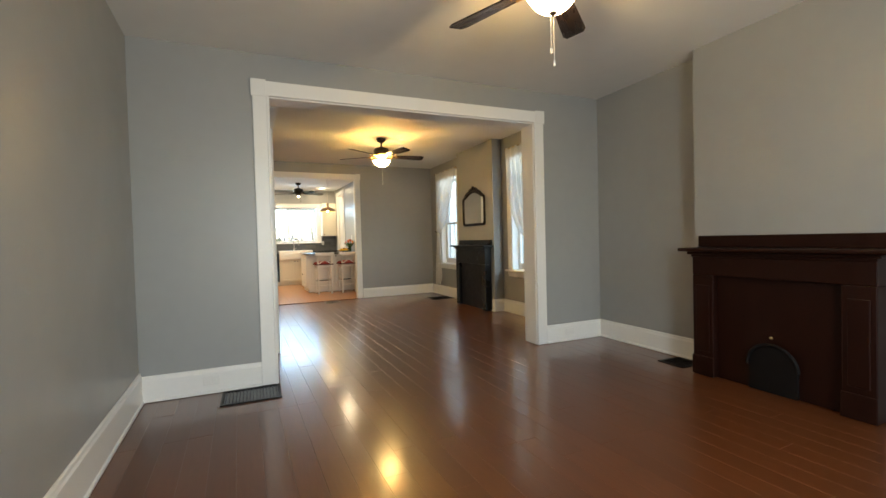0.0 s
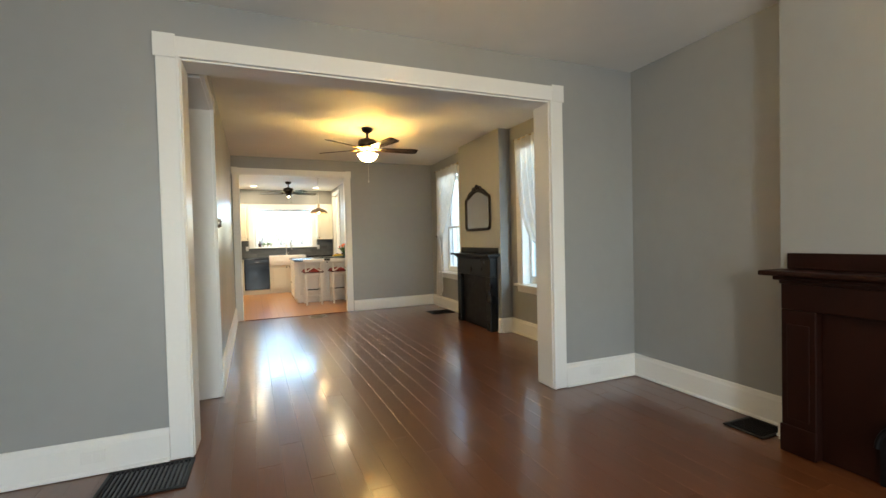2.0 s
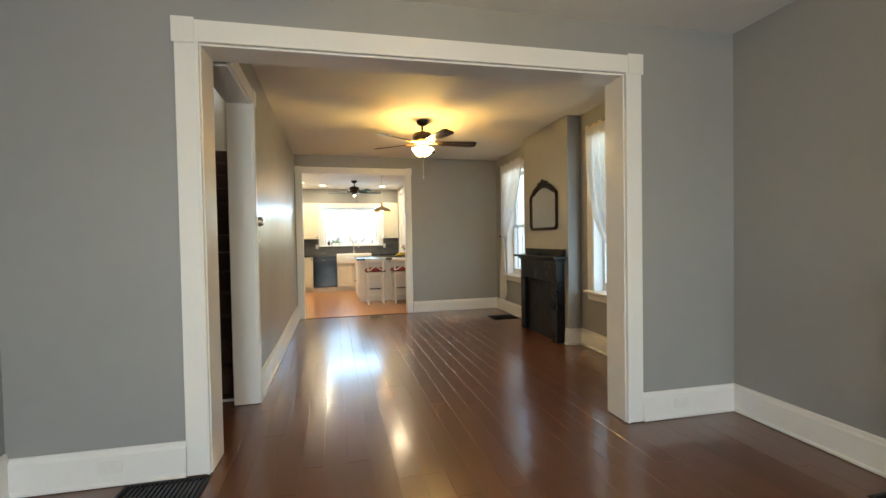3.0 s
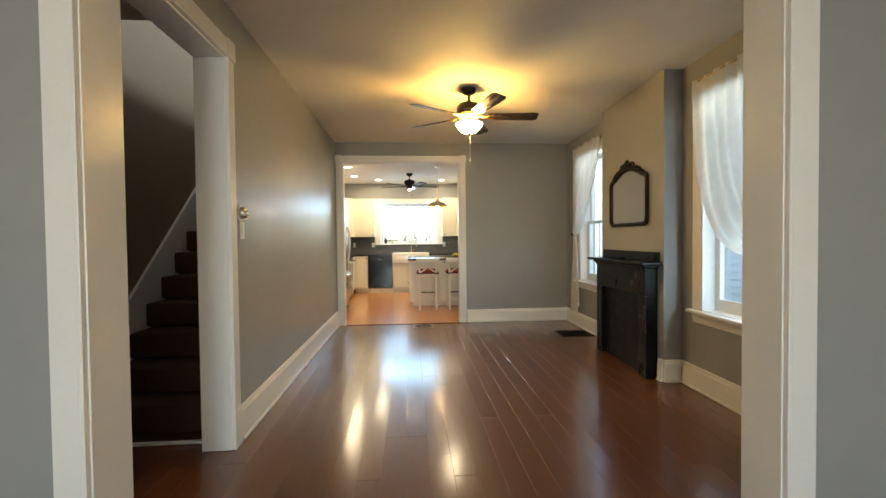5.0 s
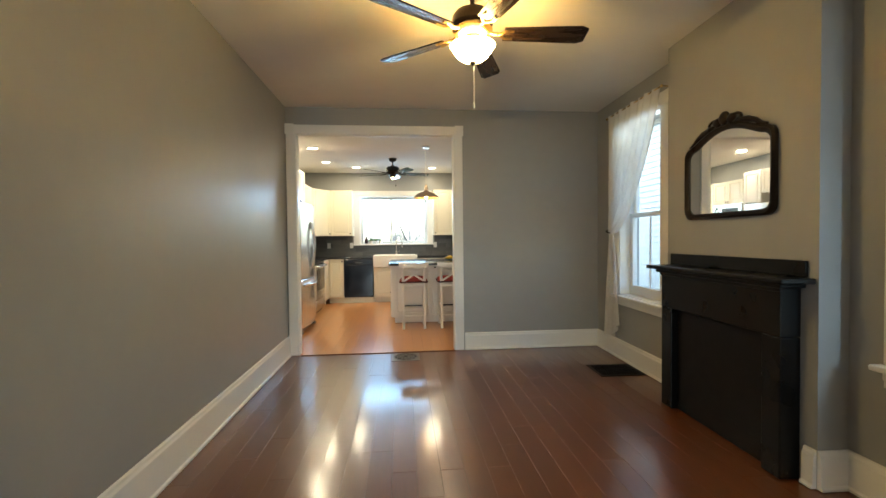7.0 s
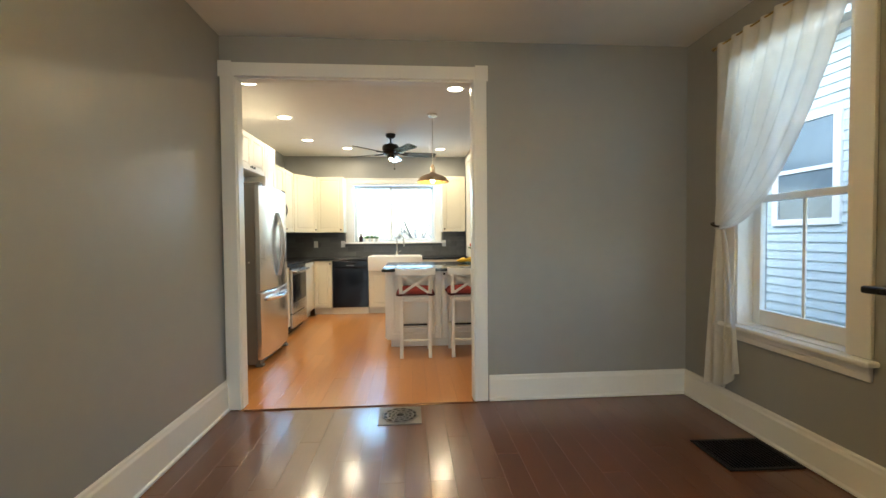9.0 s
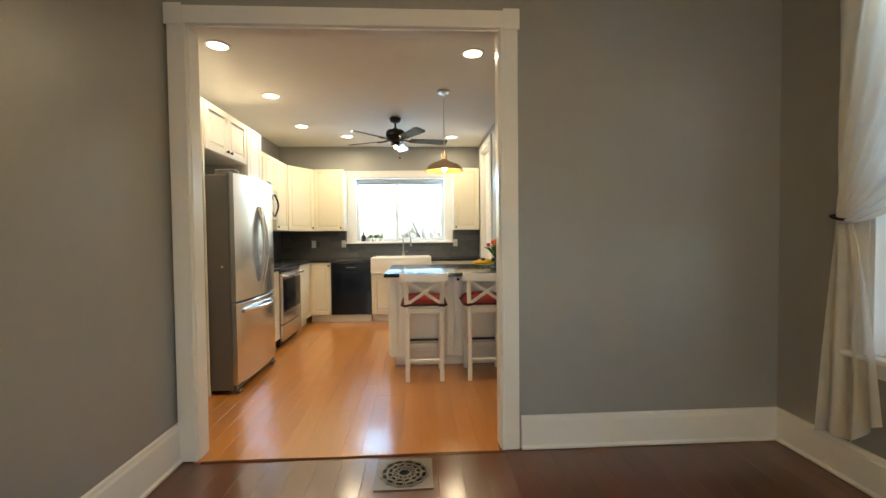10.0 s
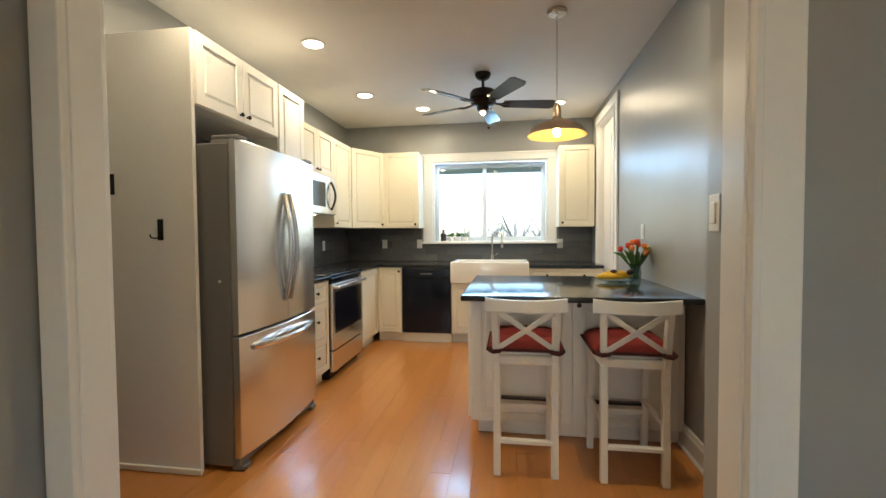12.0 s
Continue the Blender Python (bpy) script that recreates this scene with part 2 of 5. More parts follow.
def tube(bm, pts, r, n=8, squash=1.0):
    """A rod along points; r is one radius or one for each point."""
    pts = [Vector(p) for p in pts]
    rs = r if isinstance(r, (list, tuple)) else [r] * len(pts)
    rings, side = [], None
    for i, p in enumerate(pts):
        d = (pts[min(i + 1, len(pts) - 1)] - pts[max(i - 1, 0)]).normalized()
        if side is None:
            side = d.orthogonal().normalized()
        side = (side - d * side.dot(d)).normalized()
        up = d.cross(side)
        rings.append([bm.verts.new(p + (side * math.cos(2 * math.pi * k / n) + up * squash * math.sin(2 * math.pi * k / n)) * rs[i]) for k in range(n)])
    for a, b in zip(rings, rings[1:]):
        for k in range(n):
            bm.faces.new((a[k], a[(k + 1) % n], b[(k + 1) % n], b[k]))
    bm.faces.new(rings[0][::-1])
    bm.faces.new(rings[-1])
    bmesh.ops.recalc_face_normals(bm, faces=bm.faces[:])
    return bm


def bar(bm, a, b, w, h, bevel=0.003):
    """A squared bar from a to b, w across and h deep."""
    a, b = Vector(a), Vector(b)
    d = b - a
    q = d.to_track_quat("Z", "Y").to_matrix().to_4x4()
    t = bm_new()
    box(t, -w / 2, w / 2, -h / 2, h / 2, 0, d.length, bevel)
    t.transform(Matrix.Translation(a) @ q)
    me = bpy.data.meshes.new("bar")
    t.to_mesh(me)
    t.free()
    bm.from_mesh(me)
    bpy.data.meshes.remove(me)
    return bm


def sphere(bm, c, r, u=16, v=10, s=(1, 1, 1)):
    bmesh.ops.create_uvsphere(bm, u_segments=u, v_segments=v, radius=r, matrix=Matrix.Translation(c) @ Matrix.Diagonal((*s, 1)))
    return bm


def part(name, bm, material, parent=None, label="", smooth=False, m=None):
    me = bpy.data.meshes.new(name)
    bm.to_mesh(me)
    bm.free()
    me.materials.append(material)
    if smooth:
        for p in me.polygons:
            p.use_smooth = True
        me.set_sharp_from_angle(angle=radians(38))
    ob = new(name, me)
    ob.parent = parent
    if m is not None:
        ob.matrix_basis = m
    return tagged(ob, label)


def thing(name, label, category, m=None, group="", kind=""):
    ob = new(name)
    ob.empty_display_size = 0.1
    if m is not None:
        ob.matrix_basis = m
    return tagged(ob, label, category, group, kind)


def built(name, boxes, material, label, category, m=None, bevel=0.0):
    """A piece of the setting made of boxes."""
    bm = bm_new()
    for b in boxes:
        box(bm, *b, bevel)
    ob = part(name, bm, material, None, "", m=m)
    return tagged(ob, label, category, "", "structure")


# ---- the plan ----
LX = -0.695            # outer wall behind the stairs and beside the living room
DX = 0.335             # dining side of the stair wall
H1, H2 = 2.70, 2.68    # ceilings
SY = -1.95             # front wall
NL = pose(0, 3.842, 0, rz=-1.9)          # wall between living and dining room
RL = pose(3.74, 3.74, 0, rz=-1.9)        # living room's fireplace wall
KY0, KY1, KXL, KXR = 8.645, 13.15, -0.50, 2.665   # kitchen
T = 0.20

# living room walls
built("wall_west", [(LX - T, LX, SY - T, 4.055, 0, 2.95)], PAINT, "long grey painted plaster wall beside the white baseboard", "wall")
# this wall's brown holds the stairwell's dimness
built("wall_stairwell_outer", [(LX - T, LX, 4.055, 8.776, 0, 3.3), (LX - T, LX, 4.9, 5.4, 3.3, 5.4), (LX - T, LX, 6.1, 8.776, 3.3, 5.4), (LX - T, LX, 5.4, 6.1, 4.7, 5.4), (LX - T, LX, 5.4, 6.1, 3.3, 4.2)], STAIRPAINT_SHADED, "stairwell wall above the skirt board, warm shade in its colour", "wall")
built("wall_south", [(LX, -0.1, SY - T, SY, 0, 2.8), (0.8, 1.75, SY - T, SY, 0, 2.8), (2.65, 4.0, SY - T, SY, 0, 2.8),
                     (-0.1, 0.8, SY - T, SY, 0, 0.62), (1.75, 2.65, SY - T, SY, 0, 0.62), (-0.1, 0.8, SY - T, SY, 2.36, 2.8), (1.75, 2.65, SY - T, SY, 2.36, 2.8)],
      PAINT, "grey painted front wall with two tall window openings", "wall")
NT = 0.20
built("wall_living_north", [(-0.70, 0.250, 0, NT, 0, 2.75), (2.868, 3.80, 0, NT, 0, 2.75), (0.250, 2.868, 0, NT, 2.35, 2.75)],
      PAINT, "grey painted wall with a wide cased opening", "wall", NL)
built("wall_living_east", [(0, T, -5.9, 0.10, 0, 2.75)], PAINT, "grey painted wall behind the chimney breast", "wall", RL)
built("wall_chimney_living", [(-0.17, -0.003, -2.66, -1.32, 0, 2.72)], PAINT, "grey painted chimney breast above the wooden mantel", "wall", RL)

# dining room walls
built("wall_stair", [(0.17, DX, 4.863, KY0 + 0.088, 0, 2.75), (0.17, DX, 4.06, 4.863, 2.372, 2.75)],
      PAINT, "grey satin wall with the stair doorway", "wall")
built("wall_dining_north", [(2.164, 4.1, KY0, KY0 + 0.088, 0, 2.75), (LX + 0.001, 0.440, KY0 + 0.003, KY0 + 0.088, 0, 2.75), (0.440, 2.164, KY0, KY0 + 0.088, 2.405, 2.75)],
      PAINT, "dark grey painted wall with the kitchen opening", "wall")
WA, WB = -0.595, 2.017      # window middles along the wall
WH = 0.38                   # half the clear width
ZS, ZT = 0.665, 2.37
built("wall_dining_east", [(0, T, -1.85, WA - WH, 0, 2.75), (0, T, WA + WH, WB - WH, 0, 2.75), (0, T, WB + WH, 3.1, 0, 2.75),
                           (0, T, WA - WH, WA + WH, 0, ZS), (0, T, WB - WH, WB + WH, 0, ZS), (0, T, WA - WH, WA + WH, ZT, 2.75), (0, T, WB - WH, WB + WH, ZT, 2.75)],
      PAINT, "grey painted wall with two tall windows", "wall", RD)
built("wall_chimney_dining", [(-0.165, -0.003, 0.055, 1.30, 0, 2.72)], PAINT, "grey painted chimney breast behind mirror and mantel", "wall", RD)

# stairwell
built("wall_stairwell_inner", [(0.14, 0.168, 4.95, 8.64, 0, 2.95)], STAIRPAINT_SHADED, "painted stairwell wall with warm shade in its colour", "wall")
built("wall_stairwell_far", [(LX, 0.168, 8.644, 8.77, 2.752, 3.4), (LX, -0.5, 8.644, 8.77, 3.4, 4.7), (0.0, 0.168, 8.644, 8.77, 3.4, 4.7), (LX, 0.168, 8.644, 8.77, 4.7, 5.4)], STAIRPAINT_SHADED, "wall at the head of the stairs, coloured as in shade", "wall")
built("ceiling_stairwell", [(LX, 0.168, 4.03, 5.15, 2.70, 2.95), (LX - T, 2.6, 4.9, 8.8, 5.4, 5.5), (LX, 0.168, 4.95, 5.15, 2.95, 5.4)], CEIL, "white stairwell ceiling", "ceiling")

# unseen hall, added so the upper floor edge cuts off the upstairs lamp
built("unseen_hall_shell", [(0.168, 2.4, 4.95, 5.15, 2.83, 5.4), (0.168, 2.4, 8.644, 8.77, 2.83, 5.4), (2.4, 2.55, 4.95, 6.4, 2.83, 5.4), (2.4, 2.55, 7.4, 8.77, 2.83, 5.4),
                          (2.4, 2.55, 6.4, 7.4, 2.83, 3.6), (2.4, 2.55, 6.4, 7.4, 5.0, 5.4)], STAIRPAINT_SHADED, "unseen added wall enclosing the light above the stairs", "wall")
# kitchen walls
KW0, KW1, KZ0, KZ1 = 0.665, 2.125, 1.165, 2.19
built("wall_kitchen_west", [(KXL - T, KXL, KY0 + 0.088, KY1 + T, 0, 2.75)], PAINT, "grey kitchen wall behind the cabinets", "wall")
built("wall_kitchen_east", [(KXR, KXR + T, KY0 + 0.088, 11.96, 0, 2.75), (KXR, KXR + T, 12.78, KY1 + T, 0, 2.75), (KXR, KXR + T, 11.96, 12.78, 2.50, 2.75)],
      PAINT, "grey kitchen wall beside the island", "wall")
built("wall_kitchen_north", [(KXL, KW0, KY1, KY1 + T, 0, 2.75), (KW1, KXR, KY1, KY1 + T, 0, 2.75), (KW0, KW1, KY1, KY1 + T, 0, KZ0), (KW0, KW1, KY1, KY1 + T, KZ1, 2.75)],
      PAINT, "grey kitchen wall round the sink window", "wall")
built("wall_kitchen_stub", [(2.27, KXR - 0.0005, KY0 + 0.0885, 9.10, 0, 2.70)], PAINT, "short grey wall return beside the kitchen opening", "wall")

# ceilings
built("ceiling_living", [(LX - T, 4.1, SY - T, 3.93, H1, H1 + 0.12)], CEIL, "flat white living room ceiling", "ceiling")
built("ceiling_dining", [(0.17, 4.2, 3.93, KY0 + 0.06, H1, H1 + 0.12)], CEIL, "flat white dining room ceiling", "ceiling")
built("ceiling_kitchen", [(KXL - T, KXR + T, KY0 + 0.06, KY1 + T, H2, H2 + 0.12)], CEIL, "flat white kitchen ceiling with downlights", "ceiling")


# baseboards: a tall board with a stepped cap
def baseboard(runs, m=None, h=0.195):
    """runs: (x0, y0, x1, y1, nx, ny): along the wall, with the way into the room."""
    bm = bm_new()
    for x0, y0, x1, y1, nx, ny in runs:
        d = Vector((x1 - x0, y1 - y0, 0))
        L, u, nn = d.length, Vector((x1 - x0, y1 - y0, 0)).normalized(), Vector((nx, ny, 0))
        prof = [(0.0015, 0.004), (0.032, 0.004), (0.032, 0.016), (0.022, 0.026), (0.020, h - 0.035), (0.014, h - 0.022), (0.012, h - 0.008), (0.006, h), (0.0015, h)]
        rings = [[bm.verts.new(Vector((x0, y0, 0)) + u * s + nn * a + Vector((0, 0, b))) for a, b in prof] for s in (0, L)]
        for i in range(len(prof)):
            j = (i + 1) % len(prof)
            bm.faces.new((rings[0][i], rings[0][j], rings[1][j], rings[1][i]))
        bm.faces.new(rings[0])
        bm.faces.new(rings[1][::-1])
    bmesh.ops.recalc_face_normals(bm, faces=bm.faces[:])
    ob = part("baseboard", bm, TRIM, None, "", m=m)
    return tagged(ob, "tall white painted baseboard along the floor", "baseboard", "", "structure")


baseboard([(LX, SY, LX, 3.86, 1, 0)], h=0.225)
baseboard([(-0.69, 0, 0.141, 0, 0, -1), (2.979, 0, 3.74, 0, 0, -1)], NL)
baseboard([(0, 0.0, 0, -1.32, -1, 0), (0, -2.66, 0, -5.6, -1, 0), (-0.17, -1.32, -0.003, -1.32, 0, 1), (-0.17, -1.32, -0.17, -1.40, -1, 0)], RL)
baseboard([(DX, 4.98, DX, KY0 - 0.012, 1, 0), (DX, KY0, 0.352, KY0, 0, -1)], h=0.222)
baseboard([(2.272, KY0, 3.86, KY0, 0, -1)])
baseboard([(0, 2.96, 0, 1.30, -1, 0), (0, 0.055, 0, -1.70, -1, 0), (-0.166, 0.055, -0.003, 0.055, 0, -1), (-0.166, 0.055, -0.166, 0.12, -1, 0), (-0.166, 1.22, -0.166, 1.30, -1, 0)], RD)
baseboard([(KXR, 9.10, KXR, 11.86, -1, 0)], h=0.14)
baseboard([(LX, 4.05, LX, 4.98, 1, 0)])


# ---- cased openings ----
def casing(name, label, m, x0, x1, z1, w, depth, flat=0.02, back=True, sill=0.0, wtop=None, sides=(0, 1), ears=False):
    """White casing round an opening from x0 to x1 and up to z1, in a wall whose face is local y = 0; the jamb lines the depth."""
    ob = thing(name, label, "door frame", m, kind="structure")
    wt = wtop or w
    for k, (side, a, b) in enumerate((("casing_board", x0 - w, x0), ("casing_board", x1, x1 + w))):
        if k not in sides:
            continue
        bm = bm_new()
        box(bm, a, b, -flat, -0.0015, sill + 0.004, z1, 0.004)
        part(side, bm, TRIM, ob)
        inner = b if a < x0 else a
        s = -1 if a < x0 else 1
        bm = bm_new()
        box(bm, min(inner, inner + s * 0.018), max(inner, inner + s * 0.018), -flat - 0.008, -flat + 0.002, sill + 0.004, z1 + 0.014, 0.003)
        part("bead", bm, TRIM, ob)
    bm = bm_new()
    box(bm, x0 - (w + 0.004 if 0 in sides else 0), x1 + w + 0.004, -flat - 0.003, -0.0015, z1 + 0.001, z1 + wt, 0.004)
    part("head_board", bm, TRIM, ob)
    for k, (a, b) in enumerate(((x0 - w - 0.010, x0 - 0.018), (x1 + 0.018, x1 + w + 0.010))):
        if ears and k in sides:
            bm = bm_new()
            box(bm, a, b, -flat - 0.009, -flat - 0.0035, z1 - 0.006, z1 + wt + 0.009, 0.004)
            part("corner_block", bm, TRIM, ob)
    bm = bm_new()
    box(bm, x0 - 0.01, x1 + 0.01, -flat - 0.010, -flat - 0.001, z1 + 0.001, z1 + 0.016, 0.003)
    part("bead", bm, TRIM, ob)
    for k, (a, b) in enumerate(((x0 - 0.006, x0 + 0.006), (x1 - 0.006, x1 + 0.006))):
        if k not in sides:
            continue
        bm = bm_new()
        box(bm, a, b, -0.006, depth + 0.006, sill + 0.004, z1 + 0.012, 0.003)
        part("jamb", bm, TRIM, ob)
    bm = bm_new()
    box(bm, x0 + 0.006, x1 - 0.006, -0.006, depth + 0.006, z1 - 0.010, z1 + 0.010, 0.003)
    part("head_jamb", bm, TRIM, ob)
    if back:
        for a, b in ((x0 - w, x0), (x1, x1 + w)):
            bm = bm_new()
            box(bm, a, b, depth + 0.0015, depth + flat, sill + 0.004, z1, 0.004)
            part("casing_board", bm, TRIM, ob)
        bm = bm_new()
        box(bm, x0 - w, x1 + w, depth + 0.0015, depth + flat, z1 + 0.001, z1 + wt, 0.004)
        part("head_board", bm, TRIM, ob)
    return ob


casing("door_frame_1", "wide white painted cased opening between the rooms", NL, 0.264, 2.856, 2.358, 0.122, NT, 0.022, back=False, wtop=0.122, ears=True)
casing("door_frame_2", "white painted cased opening to the kitchen", pose(0, KY0, 0), 0.447, 2.156, 2.405, 0.103, 0.088, 0.024, wtop=0.10, ears=True)
dfm = casing("door_frame_3", "white painted frame of the stair doorway", pose(DX, 0, 0, rz=90), 4.10, 4.855, 2.36, 0.105, 0.165, 0.02, back=False, wtop=0.11, sides=(1,))
for sx in (4.855,):
    bm = bm_new()
    box(bm, sx - 0.003, sx + 0.108, -0.030, -0.021, 2.355, 2.475, 0.006)
    part("corner_block", bm, TRIM, dfm)
    bm = bm_new()
    box(bm, sx - 0.003, sx + 0.108, -0.030, -0.021, 0.0, 0.235, 0.006)
    part("plinth_block", bm, TRIM, dfm)
casing("door_frame_4", "white painted door casing in the kitchen wall", pose(KXR, 0, 0, rz=-90) , -12.77, -11.97, 2.49, 0.10, 0.12, 0.02, back=False)
kd = thing("door_1", "white panelled back door, closed, with brass knob", "door", pose(KXR + 0.05, 11.99, 0.01, rz=90), kind="structure")
bm = bm_new()
box(bm, 0, 0.76, -0.045, 0, 0, 2.46, 0.003)
for px0, px1 in ((0.09, 0.35), (0.41, 0.67)):
    for pz0, pz1 in ((0.15, 0.85), (1.0, 2.3)):
        box(bm, px0, px1, -0.002, 0.006, pz0, pz1, 0.004)
part("door_leaf", bm, WHITE, kd)
bm = bm_new()
lathe(bm, [(0, 0.06), (0.02, 0.058), (0.027, 0.04), (0.02, 0.022), (0.01, 0.015), (0.01, 0.004), (0.028, 0.003), (0.028, -0.006), (0, -0.006)], 20, m=pose(0.06, 0.0, 1.1, -90))
part("door_knob", bm, BRASS, kd, "brass knob", True)


# ---- windows ----
def sash_window(name, label, m, mid, z0, z1, half, muntin=True):
    """A white double-hung window with casing, stool and apron in the wall whose face is local x = 0, room at -x."""
    ob = thing(name, label, "window", m @ pose(0, mid, 0), kind="structure")
    cw = 0.10
    for s in (-1, 1):
        a, b = sorted((s * half, s * (half + cw)))
        bm = bm_new()
        box(bm, -0.022, -0.0015, a, b, z0 + 0.004, z1, 0.004)
        part("casing_board", bm, TRIM, ob)
        bm = bm_new()
        a, b = sorted((s * half, s * (half - 0.022)))
        box(bm, -0.018, 0.165, a, b, z0 + 0.004, z1 - 0.02, 0.003)
        part("jamb", bm, TRIM, ob)
    bm = bm_new()
    box(bm, -0.026, -0.0015, -half - cw - 0.01, half + cw + 0.01, z1 + 0.001, z1 + 0.115, 0.005)
    part("head_board", bm, TRIM, ob)
    bm = bm_new()
    box(bm, -0.018, 0.165, -half + 0.0, half - 0.0, z1 - 0.02, z1, 0.002)
    part("head_jamb", bm, TRIM, ob)
    bm = bm_new()
    box(bm, -0.065, -0.002, -half - cw - 0.03, half + cw + 0.03, z0 - 0.028, z0, 0.008)
    box(bm, -0.004, 0.165, -half + 0.001, half - 0.001, z0 - 0.004, z0 + 0.006, 0.002)
    part("window_sill", bm, TRIM, ob)
    bm = bm_new()
    box(bm, -0.020, -0.0015, -half - cw, half + cw, z0 - 0.105, z0 - 0.029, 0.006)
    box(bm, -0.027, -0.016, -half - cw, half + cw, z0 - 0.070, z0 - 0.030, 0.006)
    part("apron", bm, TRIM, ob)
    zm = 1.475
    hw = half - 0.024
    for nm, za, zb, x in (("lower_sash", z0 + 0.008, zm + 0.02, 0.085), ("upper_sash", zm - 0.02, z1 - 0.022, 0.125)):
        st = 0.058
        bm = bm_new()
        box(bm, x, x + 0.036, -hw, -hw + st, za, zb, 0.004)
        box(bm, x, x + 0.036, hw - st, hw, za, zb, 0.004)
        box(bm, x + 0.001, x + 0.035, -hw + st, hw - st, za, za + (0.095 if nm == "lower_sash" else 0.04), 0.004)
        box(bm, x + 0.001, x + 0.035, -hw + st, hw - st, zb - 0.04, zb, 0.004)
        fr = part(nm, bm, TRIM, ob)
        if muntin and nm == "lower_sash":
            bm = bm_new()
            box(bm, x + 0.012, x + 0.026, -0.009, 0.009, za + 0.09, zb - 0.035, 0.003)
            part("muntin", bm, TRIM, fr)
        bm = bm_new()
        box(bm, x + 0.016, x + 0.021, -hw + st - 0.004, hw - st + 0.004, za + 0.03, zb - 0.03)
        g = part("pane", bm, GLASS, fr)
        g.visible_shadow = False
    return ob


sash_window("window_1", "tall white double-hung window with sill and apron", RD, WA, ZS, ZT, WH)
sash_window("window_2", "tall white double-hung window with sill and apron", RD, WB, ZS, ZT, WH)

kw = thing("window_3", "white sliding kitchen window over the sink", "window", kind="structure")
for a, b in ((KW0 - 0.125, KW0), (KW1, KW1 + 0.11)):
    bm = bm_new()
    box(bm, a, b, KY1 - 0.024, KY1 - 0.0015, KZ0, KZ1 + 0.001, 0.004)
    part("casing_board", bm, TRIM, kw)
bm = bm_new()
box(bm, KW0 - 0.125, KW1 + 0.11, KY1 - 0.026, KY1 - 0.0015, KZ1 + 0.002, KZ1 + 0.10, 0.004)
box(bm, KW0 - 0.135, KW1 + 0.12, KY1 - 0.036, KY1 - 0.0015, KZ1 + 0.085, KZ1 + 0.105, 0.004)
part("head_board", bm, TRIM, kw)
bm = bm_new()
box(bm, KW0 - 0.145, KW1 + 0.13, KY1 - 0.075, KY1 - 0.002, KZ0 - 0.028, KZ0, 0.006)
box(bm, KW0 + 0.001, KW1 - 0.001, KY1 - 0.003, KY1 + 0.19, KZ0 - 0.01, KZ0 + 0.006, 0.002)
part("window_sill", bm, TRIM, kw)
bm = bm_new()
box(bm, KW0 + 0.001, KW0 + 0.02, KY1 - 0.012, KY1 + 0.19, KZ0 + 0.006, KZ1 - 0.001, 0.002)
box(bm, KW1 - 0.02, KW1 - 0.001, KY1 - 0.012, KY1 + 0.19, KZ0 + 0.006, KZ1 - 0.001, 0.002)
box(bm, KW0 + 0.02, KW1 - 0.02, KY1 - 0.012, KY1 + 0.19, KZ1 - 0.02, KZ1 - 0.001, 0.002)
part("jamb", bm, TRIM, kw)
for a, b, y in ((KW0 + 0.022, 1.36, KY1 + 0.09), (1.31, KW1 - 0.022, KY1 + 0.125)):
    st = 0.05
    z0, z1 = KZ0 + 0.008, KZ1 - 0.022
    bm = bm_new()
    box(bm, a, a + st, y, y + 0.032, z0, z1, 0.004)
    box(bm, b - st, b, y, y + 0.032, z0, z1, 0.004)
    box(bm, a + st, b - st, y + 0.001, y + 0.031, z0, z0 + st, 0.004)
    box(bm, a + st, b - st, y + 0.001, y + 0.031, z1 - st, z1, 0.004)
    fr = part("window_frame", bm, VINYL, kw)
    bm = bm_new()
    box(bm, a + st - 0.004, b - st + 0.004, y + 0.014, y + 0.019, z0 + 0.03, z1 - 0.03)
    g = part("pane", bm, GLASS, fr)
    g.visible_shadow = False
for mid in (0.35, 2.2):
    fw = thing("window_4", "front window letting daylight into the living room", "window", pose(0, SY, 0), kind="structure")
    bm = bm_new()
    for a, b in ((mid - 0.56, mid - 0.45), (mid + 0.45, mid + 0.56)):
        box(bm, a, b, 0.0015, 0.022, 0.62, 2.36, 0.004)
    box(bm, mid - 0.57, mid + 0.57, 0.0015, 0.026, 2.361, 2.47, 0.004)
    box(bm, mid - 0.6, mid + 0.6, 0.0015, 0.06, 0.59, 0.619, 0.005)
    part("window_frame", bm, TRIM, fw)

# ---- stairs ----
st = thing("staircase", "steep carpeted staircase with white skirt board", "staircase", pose(0, 5.13, 0), kind="structure")
RISE, GO = 0.195, 0.212
for k in range(13):
    bm = bm_new()
    box(bm, LX + 0.03, 0.138, GO * k - 0.022, GO * k + 0.30, RISE * k + 0.012, RISE * (k + 1), 0.018, 3)
    part("step", bm, CARPET, st, "dark brown carpeted step", True)
bm = bm_new()
pts = [(-0.18, 0.006), (0.04, 0.006), (GO * 13, RISE * 13 - 0.1), (GO * 13, 0.44 + 0.905 * GO * 13), (-0.18, 0.277)]
f1 = [bm.verts.new((LX + 0.002, y, z)) for y, z in pts]
f2 = [bm.verts.new((LX + 0.026, y, z)) for y, z in pts]
bm.faces.new(f1)
bm.faces.new(f2[::-1])
for i in range(5):
    j = (i + 1) % 5
    bm.faces.new((f1[i], f2[i], f2[j], f1[j]))
bmesh.ops.recalc_face_normals(bm, faces=bm.faces[:])
